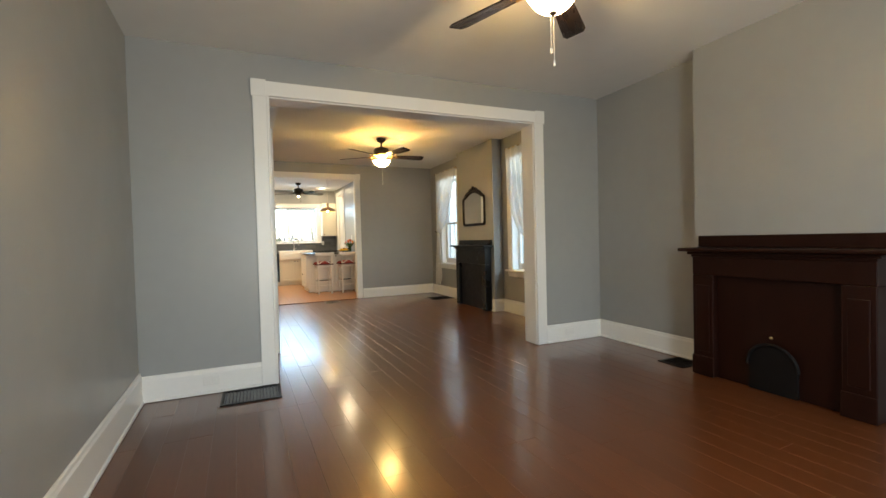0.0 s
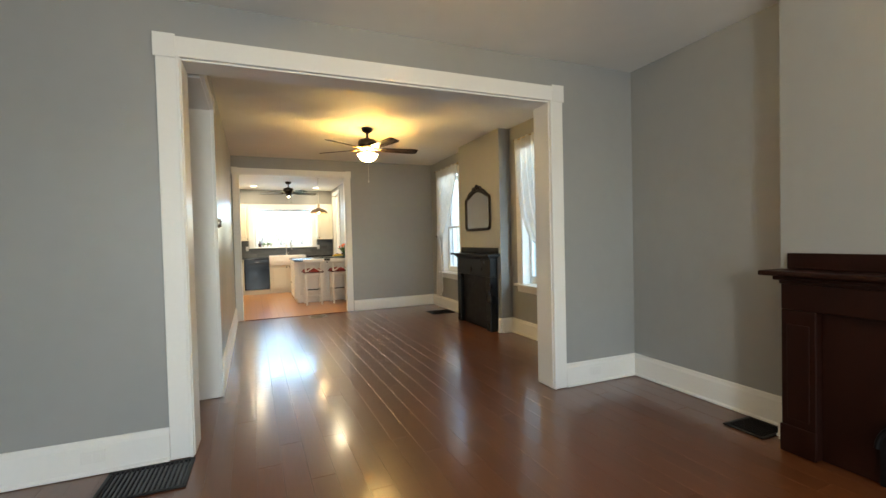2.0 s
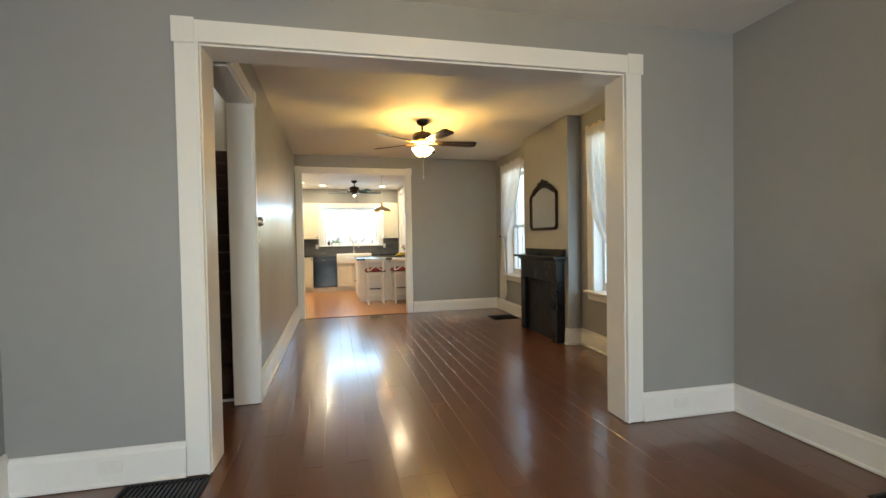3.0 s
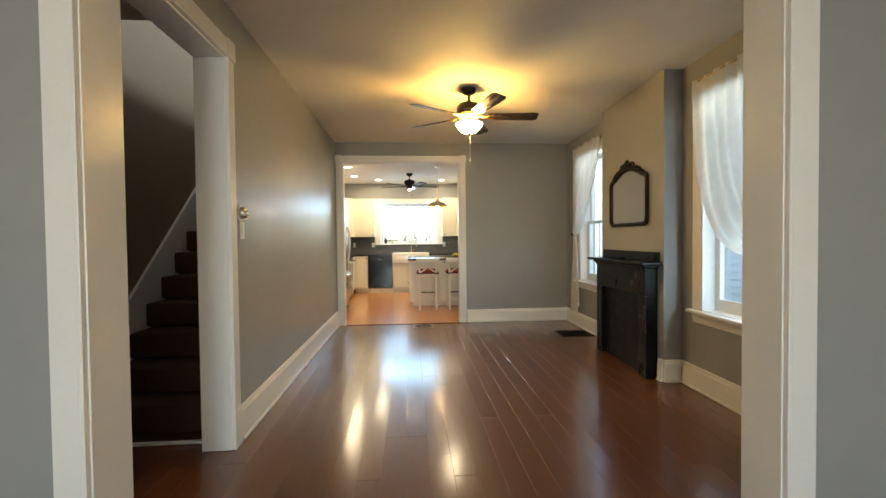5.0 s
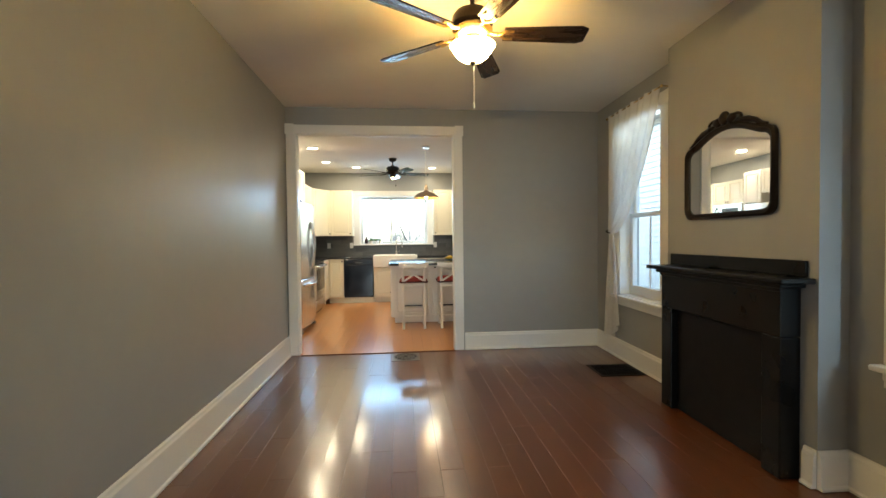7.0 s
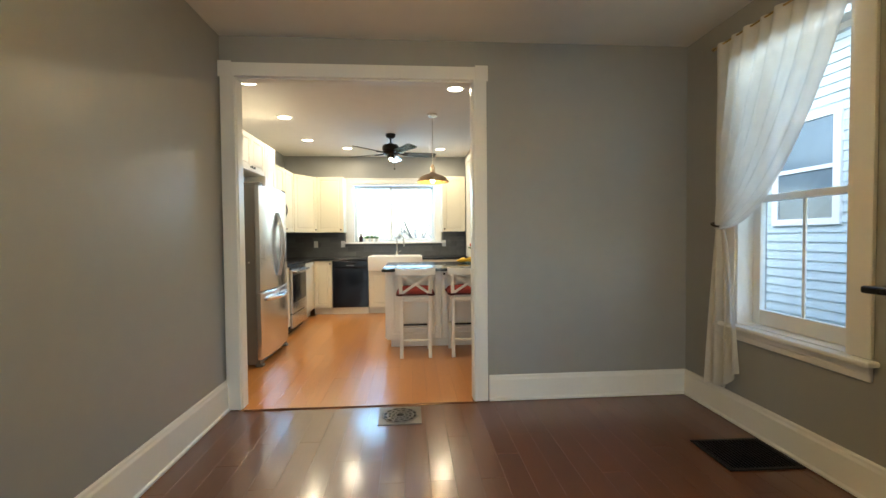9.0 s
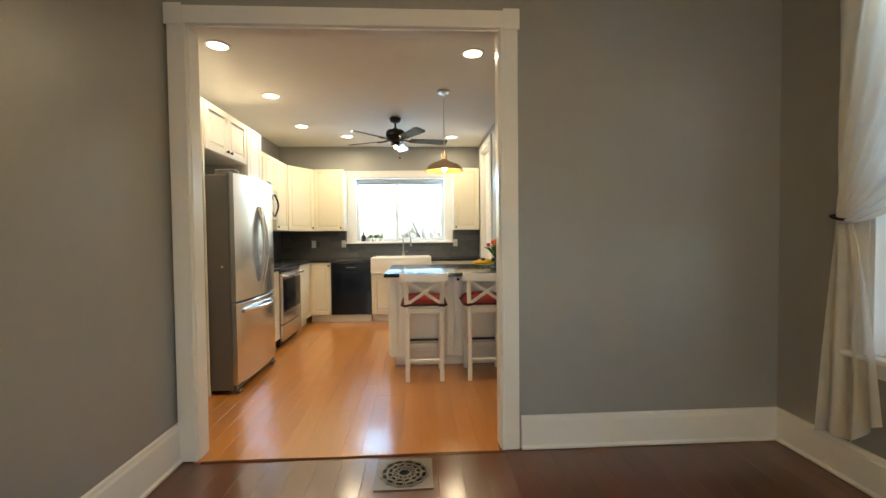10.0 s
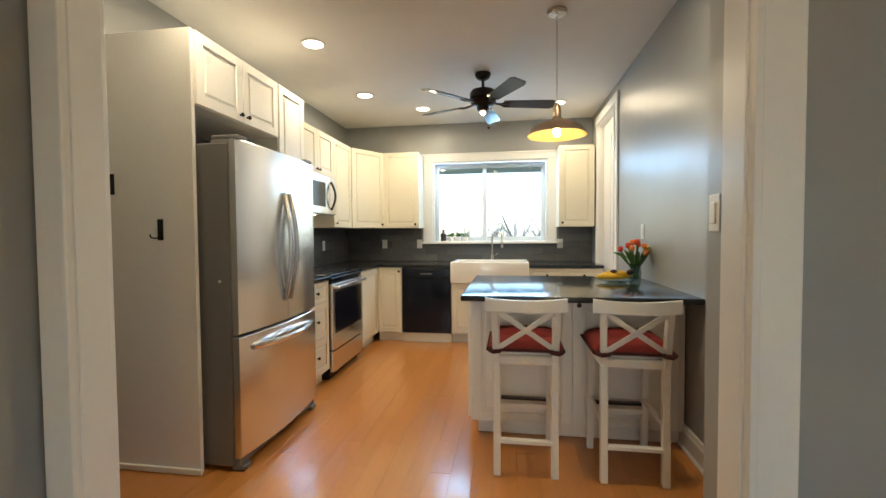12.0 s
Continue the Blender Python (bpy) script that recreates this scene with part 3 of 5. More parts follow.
part("skirt_board", bm, TRIM, st, "white painted skirt board")
bm = bm_new()
box(bm, LX + 0.03, 0.16, -0.18, -0.147, 0.006, 0.022, 0.004)
part("threshold_strip", bm, TRIM, st, "white strip at the foot of the stairs")


# ---- fireplaces ----
def mantel(name, label, m, half, top, depth, wood, arch, shelf_out, back_h, pil=0.17, fr=0.22):
    """A mantelpiece against the breast at local x = 0, room at -x, centred on y = 0."""
    ob = thing(name, label, "fireplace mantel", m)
    for s in (-1, 1):
        a, b = sorted((s * half, s * (half - pil)))
        bm = bm_new()
        box(bm, -depth, -0.002, a, b, 0.003, top - fr, 0.006)
        if arch:
            box(bm, -depth - 0.012, -depth + 0.004, a - 0.004, b + 0.004, 0.003, 0.16, 0.006)
            box(bm, -depth - 0.008, -depth + 0.004, a + 0.03, b - 0.03, 0.2, top - 0.30, 0.005)
        part("pilaster", bm, wood, ob)
    bm = bm_new()
    box(bm, -depth, -0.002, -half, half, top - fr + 0.001, top - 0.055, 0.005)
    box(bm, -depth - 0.010, -depth + 0.004, -half - 0.006, half + 0.006, top - 0.075, top - 0.05, 0.006)
    part("frieze", bm, wood, ob)
    bm = bm_new()
    box(bm, -depth - 0.03, -0.002, -half - 0.03, half + 0.03, top - 0.054, top - 0.030, 0.008)
    box(bm, -depth - shelf_out, -0.002, -half - 0.085, half + 0.085, top - 0.029, top, 0.008)
    part("shelf", bm, wood, ob)
    bm = bm_new()
    box(bm, -0.022, -0.002, -half - 0.04, half + 0.04, top + 0.001, top + back_h, 0.005)
    part("back_board", bm, wood, ob)
    bm = bm_new()
    box(bm, -depth + 0.05, -0.002, -half + pil + 0.001, half - pil - 0.001, 0.003, top - fr - 0.001, 0.003)
    body = part("fire_board", bm, wood if arch else IRON, ob)
    if arch:
        bm = bm_new()
        n, w, h = 16, 0.155, 0.34
        out = [(-w, 0.004)] + [(-w * math.cos(math.pi * i / n), h - w + w * math.sin(math.pi * i / n)) for i in range(n + 1)] + [(w, 0.004)]
        f1 = [bm.verts.new((-depth + 0.028, y, z)) for y, z in out]
        f2 = [bm.verts.new((-depth + 0.049, y, z)) for y, z in out]
        bm.faces.new(f1)
        for i in range(len(out)):
            j = (i + 1) % len(out)
            bm.faces.new((f1[i], f2[i], f2[j], f1[j]))
        bmesh.ops.recalc_face_normals(bm, faces=bm.faces[:])
        part("iron_cover", bm, IRON, ob, "arched black iron fireplace cover")
        bm = bm_new()
        tube(bm, [(-depth + 0.02, -w * 1.06 * math.cos(math.pi * i / n), h - w + w * 1.06 * math.sin(math.pi * i / n)) for i in range(n + 1)], 0.012)
        part("iron_arch", bm, IRON, ob, "", True)
        bm = bm_new()
        sphere(bm, (-depth + 0.02, 0.0, 0.40), 0.012)
        part("damper_knob", bm, BRASS, ob, "", True)
    return ob


mantel("fireplace_mantel", "dark mahogany fireplace mantel with arched iron cover", RL @ pose(-0.17, -1.98, 0), 0.575, 1.035, 0.15, MAHOGANY, True, 0.07, 0.095)
mantel("fireplace_mantel", "black painted wooden fireplace mantel, closed off", RD @ pose(-0.165, 0.672, 0), 0.525, 1.045, 0.115, BLACKPAINT, False, 0.075, 0.085, 0.12, 0.31)


# ---- mirror ----
def mirror(m):
    ob = thing("wall_mirror", "arched wall mirror in dark carved wooden frame", "mirror", m)
    hw, z0, zc = 0.385, 0.0, 0.50     # half width, bottom, shoulder height
    def outline(k):
        pts = []
        a, r = hw - k, 0.06
        for i in range(5):
            t = math.pi / 2 * i / 4
            pts.append((-a + r - r * math.sin(t), z0 + k + r - r * math.cos(t)))
        for i in range(5):
            t = math.pi / 2 * i / 4
            pts.append((-a + r - r * math.cos(t), zc - k - r + r * math.sin(t)))
        for i in range(1, 16):
            u = -1 + 2 * i / 16
            pts.append((u * (a - r), zc - k + 0.085 * (1 - u * u) ** 1.3))
        for i in range(5):
            t = math.pi / 2 * i / 4
            pts.append((a - r + r * math.sin(t), zc - k - r + r * math.cos(t)))
        for i in range(5):
            t = math.pi / 2 * i / 4
            pts.append((a - r + r * math.cos(t), z0 + k + r - r * math.sin(t)))
        return pts
    bm = bm_new()
    levels = [(0.0, -0.004), (0.0, -0.024), (0.012, -0.034), (0.026, -0.030), (0.036, -0.018), (0.036, -0.006)]
    rings = [[bm.verts.new((x, y, z)) for y, z in outline(k)] for k, x in levels]
    for a, b in zip(rings, rings[1:]):
        for i in range(len(a)):
            j = (i + 1) % len(a)
            bm.faces.new((a[i], a[j], b[j], b[i]))
    bmesh.ops.recalc_face_normals(bm, faces=bm.faces[:])
    part("frame", bm, BRONZE, ob, "dark carved frame", True)
    bm = bm_new()
    bm.faces.new([bm.verts.new((-0.012, y, z)) for y, z in outline(0.034)])
    bmesh.ops.recalc_face_normals(bm, faces=bm.faces[:])
    part("mirror_glass", bm, MIRROR, ob, "silvered mirror glass")
    bm = bm_new()
    sphere(bm, (-0.022, 0, 0.625), 0.045, s=(0.4, 1.0, 0.9))
    for s in (-1, 1):
        sphere(bm, (-0.022, s * 0.06, 0.61), 0.034, s=(0.4, 1.2, 0.8))
        sphere(bm, (-0.020, s * 0.12, 0.585), 0.026, s=(0.4, 1.5, 0.6))
        tube(bm, [(-0.02, s * (0.09 + 0.05 * math.cos(t)), 0.60 + 0.028 * math.sin(t)) for t in [i * 0.6 for i in range(9)]], 0.009)
        tube(bm, [(-0.02, s * y, z) for y, z in ((0.12, 0.575), (0.19, 0.568), (0.25, 0.545), (0.29, 0.515), (0.33, 0.505))], [0.02, 0.019, 0.015, 0.013, 0.008])
    part("crest", bm, BRONZE, ob, "carved scroll crest", True)
    return ob


mirror(RD @ pose(-0.167, 0.672, 1.372))


# ---- ceiling fans ----
def fan(name, label, m, turn, blade_mat, body_mat, trim_mat, bowl_mat, bowl=True, radius=0.66, chains=((0.006, -0.66),)):
    """A five-blade ceiling fan; the local origin is on the ceiling."""
    ob = thing(name, label, "ceiling fan", m)
    bm = bm_new()
    lathe(bm, [(0, -0.001), (0.068, -0.001), (0.070, -0.018), (0.058, -0.045), (0.03, -0.062), (0, -0.062)], 28)
    part("canopy", bm, body_mat, ob, "", True)
    bm = bm_new()
    tube(bm, [(0, 0, -0.055), (0, 0, -0.135)], 0.013, 12)
    part("downrod", bm, body_mat, ob, "", True)
    bm = bm_new()
    lathe(bm, [(0, -0.125), (0.03, -0.125), (0.045, -0.140), (0.10, -0.152), (0.118, -0.178), (0.118, -0.218), (0.10, -0.236), (0, -0.236)], 36)
    part("motor_housing", bm, body_mat, ob, "", True)
    bm = bm_new()
    lathe(bm, [(0, -0.2365), (0.105, -0.2365), (0.116, -0.250), (0.100, -0.272), (0.085, -0.284), (0.055, -0.290), (0.055, -0.304), (0, -0.304)], 36)
    for i in range(20):
        a = 2 * math.pi * i / 20
        bar(bm, (0.108 * math.cos(a), 0.108 * math.sin(a), -0.244), (0.094 * math.cos(a), 0.094 * math.sin(a), -0.28), 0.006, 0.006, 0.001)
    part("trim_ring", bm, trim_mat, ob, "", True)
    for k in range(5):
        a = radians(turn + 72 * k)
        rot = Matrix.Rotation(a, 4, "Z") @ pose(0, 0, -0.268, rx=-13)
        bm = bm_new()
        tube(bm, [(0.085, 0, 0.012), (0.13, 0.0, 0.0), (0.165, 0.0, -0.002)], [0.011, 0.010, 0.010], 8)
        tube(bm, [(0.15, 0, -0.004), (0.19, 0.03, -0.006), (0.235, 0.03, -0.006)], 0.008, 8)
        tube(bm, [(0.15, 0, -0.004), (0.19, -0.03, -0.006), (0.235, -0.03, -0.006)], 0.008, 8)
        part("blade_iron", bm, trim_mat, ob, "", True, rot)
        bm = bm_new()
        n = 12
        rim = []
        for i in range(n + 1):
            u = i / n
            rim.append((0.18 + (radius - 0.18) * u, 0.052 + 0.020 * u - (0.02 * max(0, (u - 0.9) / 0.1) ** 2)))
        out = [(x, y) for x, y in rim] + [(x, -y) for x, y in rim[::-1]]
        top = [bm.verts.new((x, y, 0.004)) for x, y in out]
        low = [bm.verts.new((x, y, -0.004)) for x, y in out]
        bm.faces.new(top)
        bm.faces.new(low[::-1])
        for i in range(len(out)):
            j = (i + 1) % len(out)
            bm.faces.new((top[i], low[i], low[j], top[j]))
        bmesh.ops.recalc_face_normals(bm, faces=bm.faces[:])
        part("blade", bm, blade_mat, ob, "", False, rot)
    if bowl:
        bm = bm_new()
        lathe(bm, [(0, -0.428), (0.03, -0.426), (0.062, -0.415), (0.091, -0.393), (0.112, -0.364), (0.123, -0.341), (0.130, -0.337), (0.123, -0.347), (0.106, -0.372), (0.083, -0.394), (0.056, -0.406), (0, -0.414)], 40)
        part("glass_bowl", bm, bowl_mat, ob, "lit frosted glass bowl", True)
        bm = bm_new()
        lathe(bm, [(0, -0.423), (0.018, -0.426), (0.02, -0.434), (0.008, -0.440), (0.006, -0.448), (0, -0.45)], 16)
        tube(bm, [(0, 0, -0.27), (0, 0, -0.41)], 0.006, 8)
        part("finial", bm, BRONZE, ob, "", True)
        for dx, dz in chains:
            bm = bm_new()
            tube(bm, [(dx, 0.004, -0.44), (dx, 0.004, dz)], 0.0016, 6)
            lathe(bm, [(0, 0.0), (0.005, -0.004), (0.006, -0.03), (0, -0.036)], 10, at=(dx, 0.004, dz))
            part("pull_chain", bm, PLASTIC, ob, "thin pull chain with pale end", True)
    else:
        bm = bm_new()
        lathe(bm, [(0, -0.304), (0.055, -0.304), (0.055, -0.325), (0.04, -0.335), (0, -0.335)], 24)
        part("switch_cup", bm, body_mat, ob, "", True)
        bm = bm_new()
        sphere(bm, (0, 0, -0.347), 0.020, s=(1, 1, 0.9))
        part("bulb", bm, BULB, ob, "small lit bulb", True)
        bm = bm_new()
        tube(bm, [(0.05, 0.0, -0.30), (0.05, 0.0, -0.47)], 0.0016, 6)
        sphere(bm, (0.05, 0, -0.48), 0.012)
        part("pull_chain", bm, BRONZE, ob, "", True)
    return ob


fan("ceiling_fan", "dark wood and brass ceiling fan with lit bowl", pose(2.0, 6.31, H1), -3, BLADE, BRONZE, BRASS, BOWL)
fan("ceiling_fan", "dark wood ceiling fan with lit frosted bowl", pose(1.455, 1.74, H1), 38, BLADE, BRONZE, BRASS, BOWL1, chains=((0.006, -0.66), (-0.012, -0.60)))
fan("ceiling_fan", "black five-blade kitchen ceiling fan with small bulb", pose(1.42, 11.475, H2), 11, BLACKBLADE, BRONZE, BRONZE, BOWL, False, 0.64)


# ---- curtains ----
def curtain(name, label, m, top0, top1, tie, ctrl, tail, zrod, flip):
    """A sheer panel gathered to a tie at one side. top0..top1: along the rod, top0 at the tie's side; ctrl: the free edge's sag."""
    ob = thing(name, label, "curtain", m)
    rng = random.Random(5 if flip else 9)
    nu, nv = 72, 46
    bm = bm_new()
    rows = []
    ph = [rng.uniform(0, 6.28) for _ in range(4)]
    for i in range(nu + 1):
        s = i / nu
        col = []
        y0 = top0 + (top1 - top0) * s
        bundle = 0.045 * (s - 0.5)
        p2 = (tie[0] + (0.012 if flip else -0.012) * s, tie[1] + bundle * -1.4)
        p1 = (tie[0] + (ctrl[0] - tie[0]) * s ** 1.15, 1.75 + (ctrl[1] - 1.75) * s ** 1.3)
        for j in range(nv + 1):
            t = j / nv
            y = (1 - t) ** 2 * y0 + 2 * t * (1 - t) * p1[0] + t * t * p2[0]
            z = (1 - t) ** 2 * zrod + 2 * t * (1 - t) * p1[1] + t * t * p2[1]
            amp = 0.016 * (1 - 0.55 * t)
            x = -0.075 + amp * (math.sin(s * 52 + ph[0] + 2.0 * math.sin(t * 3 + ph[1])) + 0.5 * math.sin(s * 23 + ph[2] + t * 4)) - 0.02 * math.sin(math.pi * t) * s
            col.append(bm.verts.new((x, y, z)))
        rows.append(col)
    for a, b in zip(rows, rows[1:]):
        for j in range(nv):
            bm.faces.new((a[j], a[j + 1], b[j + 1], b[j]))
    part("swag", bm, SHEER, ob, "sheer white voile panel", True)
    bm = bm_new()
    rows = []
    sg = 1 if flip else -1
    for i in range(41):
        s = i / 40
        col = []
        for j in range(25):
            t = j / 24
            w0, w1 = 0.045, tail[0]
            w = w0 + (w1 - w0) * (t ** 0.6)
            y = tie[0] - sg * (s * w) + sg * 0.02 + sg * tail[2] * t
            z = tie[1] + 0.02 - (tie[1] - tail[1] + 0.02) * t + (0.16 * s * s * t * t) + 0.02 * math.sin(s * 9) * t
            x = -0.06 + 0.018 * math.sin(s * 19 + ph[3]) * (0.3 + t) - 0.012 * math.sin(s * 7 + 2 * t)
            col.append(bm.verts.new((x, y, z)))
        rows.append(col)
    for a, b in zip(rows, rows[1:]):
        for j in range(24):
            bm.faces.new((a[j], a[j + 1], b[j + 1], b[j]))
    part("tail", bm, SHEER, ob, "sheer white hanging tail", True)
    bm = bm_new()
    tube(bm, [(-0.075 + 0.028 * math.cos(a), tie[0] + 0.030 * math.sin(a) * sg, tie[1] + 0.012 * math.sin(a)) for a in [i * math.pi / 8 for i in range(17)]], 0.007, 8)
    part("tie_band", bm, BRONZE, ob, "dark tie-back cord", True)
    bm = bm_new()
    lo, hi = min(top0, top1) - 0.02, max(top0, top1) + 0.02
    tube(bm, [(-0.075, lo, zrod - 0.012), (-0.075, hi, zrod - 0.012)], 0.006, 10)
    for y in (lo, hi):
        sphere(bm, (-0.075, y, zrod - 0.012), 0.013)
        tube(bm, [(-0.075, y, zrod - 0.012), (-0.001, y, zrod - 0.012)], 0.005, 8)
    part("curtain_rod", bm, BRASS, ob, "thin brass rod", True)
    return ob


curtain("curtain", "sheer white curtain swept to a tie-back", RD, 2.52, 1.56, (2.50, 1.315), (1.86, 1.26), (0.33, 0.20, 0.09), 2.515, True)
curtain("curtain", "sheer white curtain draped low to a tie-back", RD, -1.20, -0.205, (-1.17, 1.33), (-0.30, 0.66), (0.33, 0.30, 0.09), 2.495, False)


# ---- kitchen cabinets ----
def panel_door(bm, x0, x1, z0, z1, y=-0.020):
    """A raised-panel front in the plane y..0, facing -y."""
    g, s = 0.0015, 0.055
    x0, x1, z0, z1 = x0 + g, x1 - g, z0 + g, z1 - g
    if z1 - z0 < 0.22:
        s = 0.03
    box(bm, x0, x0 + s, y, -0.001, z0, z1, 0.002, 1)
    box(bm, x1 - s, x1, y, -0.001, z0, z1, 0.002, 1)
    box(bm, x0 + s, x1 - s, y + 0.0005, -0.001, z0, z0 + s, 0.002, 1)
    box(bm, x0 + s, x1 - s, y + 0.0005, -0.001, z1 - s, z1, 0.002, 1)
    box(bm, x0 + s - 0.002, x1 - s + 0.002, y + 0.010, -0.002, z0 + s - 0.002, z1 - s + 0.002)
    if x1 - x0 > 2 * s + 0.08 and z1 - z0 > 2 * s + 0.05:
        box(bm, x0 + s + 0.018, x1 - s - 0.018, y + 0.003, -0.004, z0 + s + 0.018, z1 - s - 0.018, 0.006, 1)
    return bm


def knob(parent, x, z, y=-0.020):
    bm = bm_new()
    lathe(bm, [(0, 0.026), (0.010, 0.025), (0.014, 0.019), (0.010, 0.012), (0.005, 0.009), (0.006, 0.0), (0, 0.0)], 14, m=pose(x, y, z, 90))
    return part("knob", bm, BRONZE, parent, "dark bronze knob", True)


def cabinet(label, m, w, d, z0, z1, fronts, toe=0.0, group="", name="cabinet", material=CABINET):
    """fronts: (name, x0, x1, z0, z1, knob x or None, knob z)."""
    ob = thing(name, label, "cabinet", m, group)
    bm = bm_new()
    box(bm, 0.0008, w - 0.0008, 0, d, z0 + toe, z1, 0.0015, 1)
    part("body", bm, material, ob)
    if toe:
        bm = bm_new()
        box(bm, 0.002, w - 0.002, 0.055, d, z0 + 0.003, z0 + toe - 0.001)
        part("toe_kick", bm, material, ob)
    for nm, a, b, c, e, kx, kz in fronts:
        bm = bm_new()
        panel_door(bm, a, b, c, e)
        dr = part(nm, bm, material, ob)
        if kx is not None:
            knob(dr, kx, kz)
    return ob


LEFT = 90                       # turns a front to face +x
BF = 0.135                      # front of the left base run
UF = -0.165                     # front of the left wall cabinets
G1, G2 = "kitchen base cabinets", "kitchen wall cabinets"
# fridge surround
sp = thing("fridge_panel", "tall white side panel beside the fridge", "cabinet panel")
bm = bm_new()
box(bm, KXL + 0.002, 0.040, 9.615, 9.640, 0.004, 2.325, 0.002, 1)
part("panel", bm, WHITE, sp)
bm = bm_new()
box(bm, KXL + 0.002, 0.052, 9.600, 9.6145, 0.004, 0.035, 0.004)
part("base_strip", bm, WHITE, sp)
cabinet("white raised-panel cabinet above the fridge, two doors", pose(0.03, 9.642, 0, rz=LEFT), 0.80, 0.52, 1.945, 2.325,
        [("door", 0.0, 0.40, 1.945, 2.325, 0.365, 1.985), ("door", 0.40, 0.80, 1.945, 2.325, 0.435, 1.985)], group=G2, material=WHITE)
cabinet("tall narrow white cabinet beside the fridge", pose(0.03, 10.46, 0, rz=LEFT), 0.37, 0.52, 1.40, 2.325,
        [("door", 0.0, 0.37, 1.40, 2.325, None, 0)], group=G2, material=WHITE)
# left wall cabinets
cabinet("cream wall cabinet above the microwave, two doors", pose(UF, 11.10, 0, rz=LEFT), 0.76, 0.33, 1.845, 2.265,
        [("door", 0.0, 0.38, 1.845, 2.265, 0.35, 1.885), ("door", 0.38, 0.76, 1.845, 2.265, 0.41, 1.885)], group=G2)
cabinet("cream wall cabinet with single raised-panel door", pose(UF, 11.865, 0, rz=LEFT), 0.50, 0.33, 1.34, 2.265,
        [("door", 0.0, 0.50, 1.34, 2.265, 0.045, 1.385)], group=G2)
# diagonal corner cabinet
ca, cb = Vector((UF, 12.372, 0)), Vector((0.098, 12.82, 0))
cd = cb - ca
cc = thing("cabinet", "cream diagonal corner wall cabinet", "cabinet", Matrix.Translation(ca) @ Matrix.Rotation(math.atan2(cd.y, cd.x), 4, "Z"), G2)
inv = cc.matrix_basis.inverted()
bm = bm_new()
pts = [ca, cb, Vector((0.098, KY1 - 0.002, 0)), Vector((KXL + 0.002, KY1 - 0.002, 0)), Vector((KXL + 0.002, 12.372, 0))]
f1 = [bm.verts.new(inv @ (p + Vector((0, 0, 1.34)))) for p in pts]
f2 = [bm.verts.new(inv @ (p + Vector((0, 0, 2.265)))) for p in pts]
bm.faces.new(f1)
bm.faces.new(f2)
for i in range(5):
    j = (i + 1) % 5
    bm.faces.new((f1[i], f1[j], f2[j], f2[i]))
bmesh.ops.recalc_face_normals(bm, faces=bm.faces[:])
part("body", bm, CABINET, cc)
bm = bm_new()
panel_door(bm, 0.012, cd.length - 0.012, 1.34, 2.265)
dr = part("door", bm, CABINET, cc)
knob(dr, cd.length - 0.05, 1.385)
cabinet("cream wall cabinet beside the kitchen window", pose(0.100, 12.82, 0), 0.455, 0.327, 1.34, 2.27, [("door", 0.0, 0.455, 1.34, 2.27, 0.41, 1.385)], group=G2)
cabinet("cream wall cabinet in the window corner", pose(2.225, 12.82, 0), 0.40, 0.327, 1.34, 2.285, [("door", 0.0, 0.40, 1.34, 2.285, 0.04, 1.385)], group=G2)
# left base run
cabinet("cream drawer unit with three drawers", pose(BF - 0.03, 10.60, 0, rz=LEFT), 0.475, 0.57, 0.0, 0.878,
        [("drawer", 0.0, 0.475, 0.70, 0.872, 0.2375, 0.79), ("drawer", 0.0, 0.475, 0.41, 0.70, 0.2375, 0.56), ("drawer", 0.0, 0.475, 0.115, 0.41, 0.2375, 0.27)], 0.11, G1)
cabinet("cream corner base cabinet with plain door", pose(BF - 0.03, 11.85, 0, rz=LEFT), 0.645, 0.57, 0.0, 0.878, [("door", 0.02, 0.62, 0.115, 0.872, None, 0)], 0.11, G1)
BY = 12.48
cabinet("cream base cabinet beside the dishwasher", pose(0.108, BY + 0.02, 0), 0.30, 0.62, 0.0, 0.878, [("door", 0.0, 0.30, 0.115, 0.872, 0.27, 0.83)], 0.11, G1)
cabinet("cream sink base cabinet with two doors", pose(0.992, BY + 0.02, 0), 0.872, 0.62, 0.0, 0.70, [("door", 0.0, 0.436, 0.115, 0.70, 0.40, 0.65), ("door", 0.436, 0.872, 0.115, 0.70, 0.472, 0.65)], 0.11, G1)
cabinet("cream base cabinet with two drawers and doors", pose(1.868, BY + 0.02, 0), 0.785, 0.62, 0.0, 0.878,
        [("drawer", 0.0, 0.39, 0.72, 0.872, 0.195, 0.80), ("drawer", 0.39, 0.785, 0.72, 0.872, 0.59, 0.80), ("door", 0.0, 0.39, 0.115, 0.72, 0.35, 0.67), ("door", 0.39, 0.785, 0.115, 0.72, 0.43, 0.67)], 0.11, G1)
# worktops
wt = thing("worktop", "polished black granite worktop along two walls", "worktop")
for slab in ((KXL + 0.002, BF + 0.01, 10.602, 11.085), (KXL + 0.002, BF + 0.01, 11.848, KY1 - 0.002), (BF + 0.011, 0.990, BY - 0.02, KY1 - 0.002),
             (1.866, KXR - 0.002, BY - 0.02, KY1 - 0.002), (0.991, 1.865, 12.95, KY1 - 0.002)):
    bm = bm_new()
    box(bm, *slab, 0.880, 0.912, 0.005)
    part("slab", bm, GRANITE, wt)
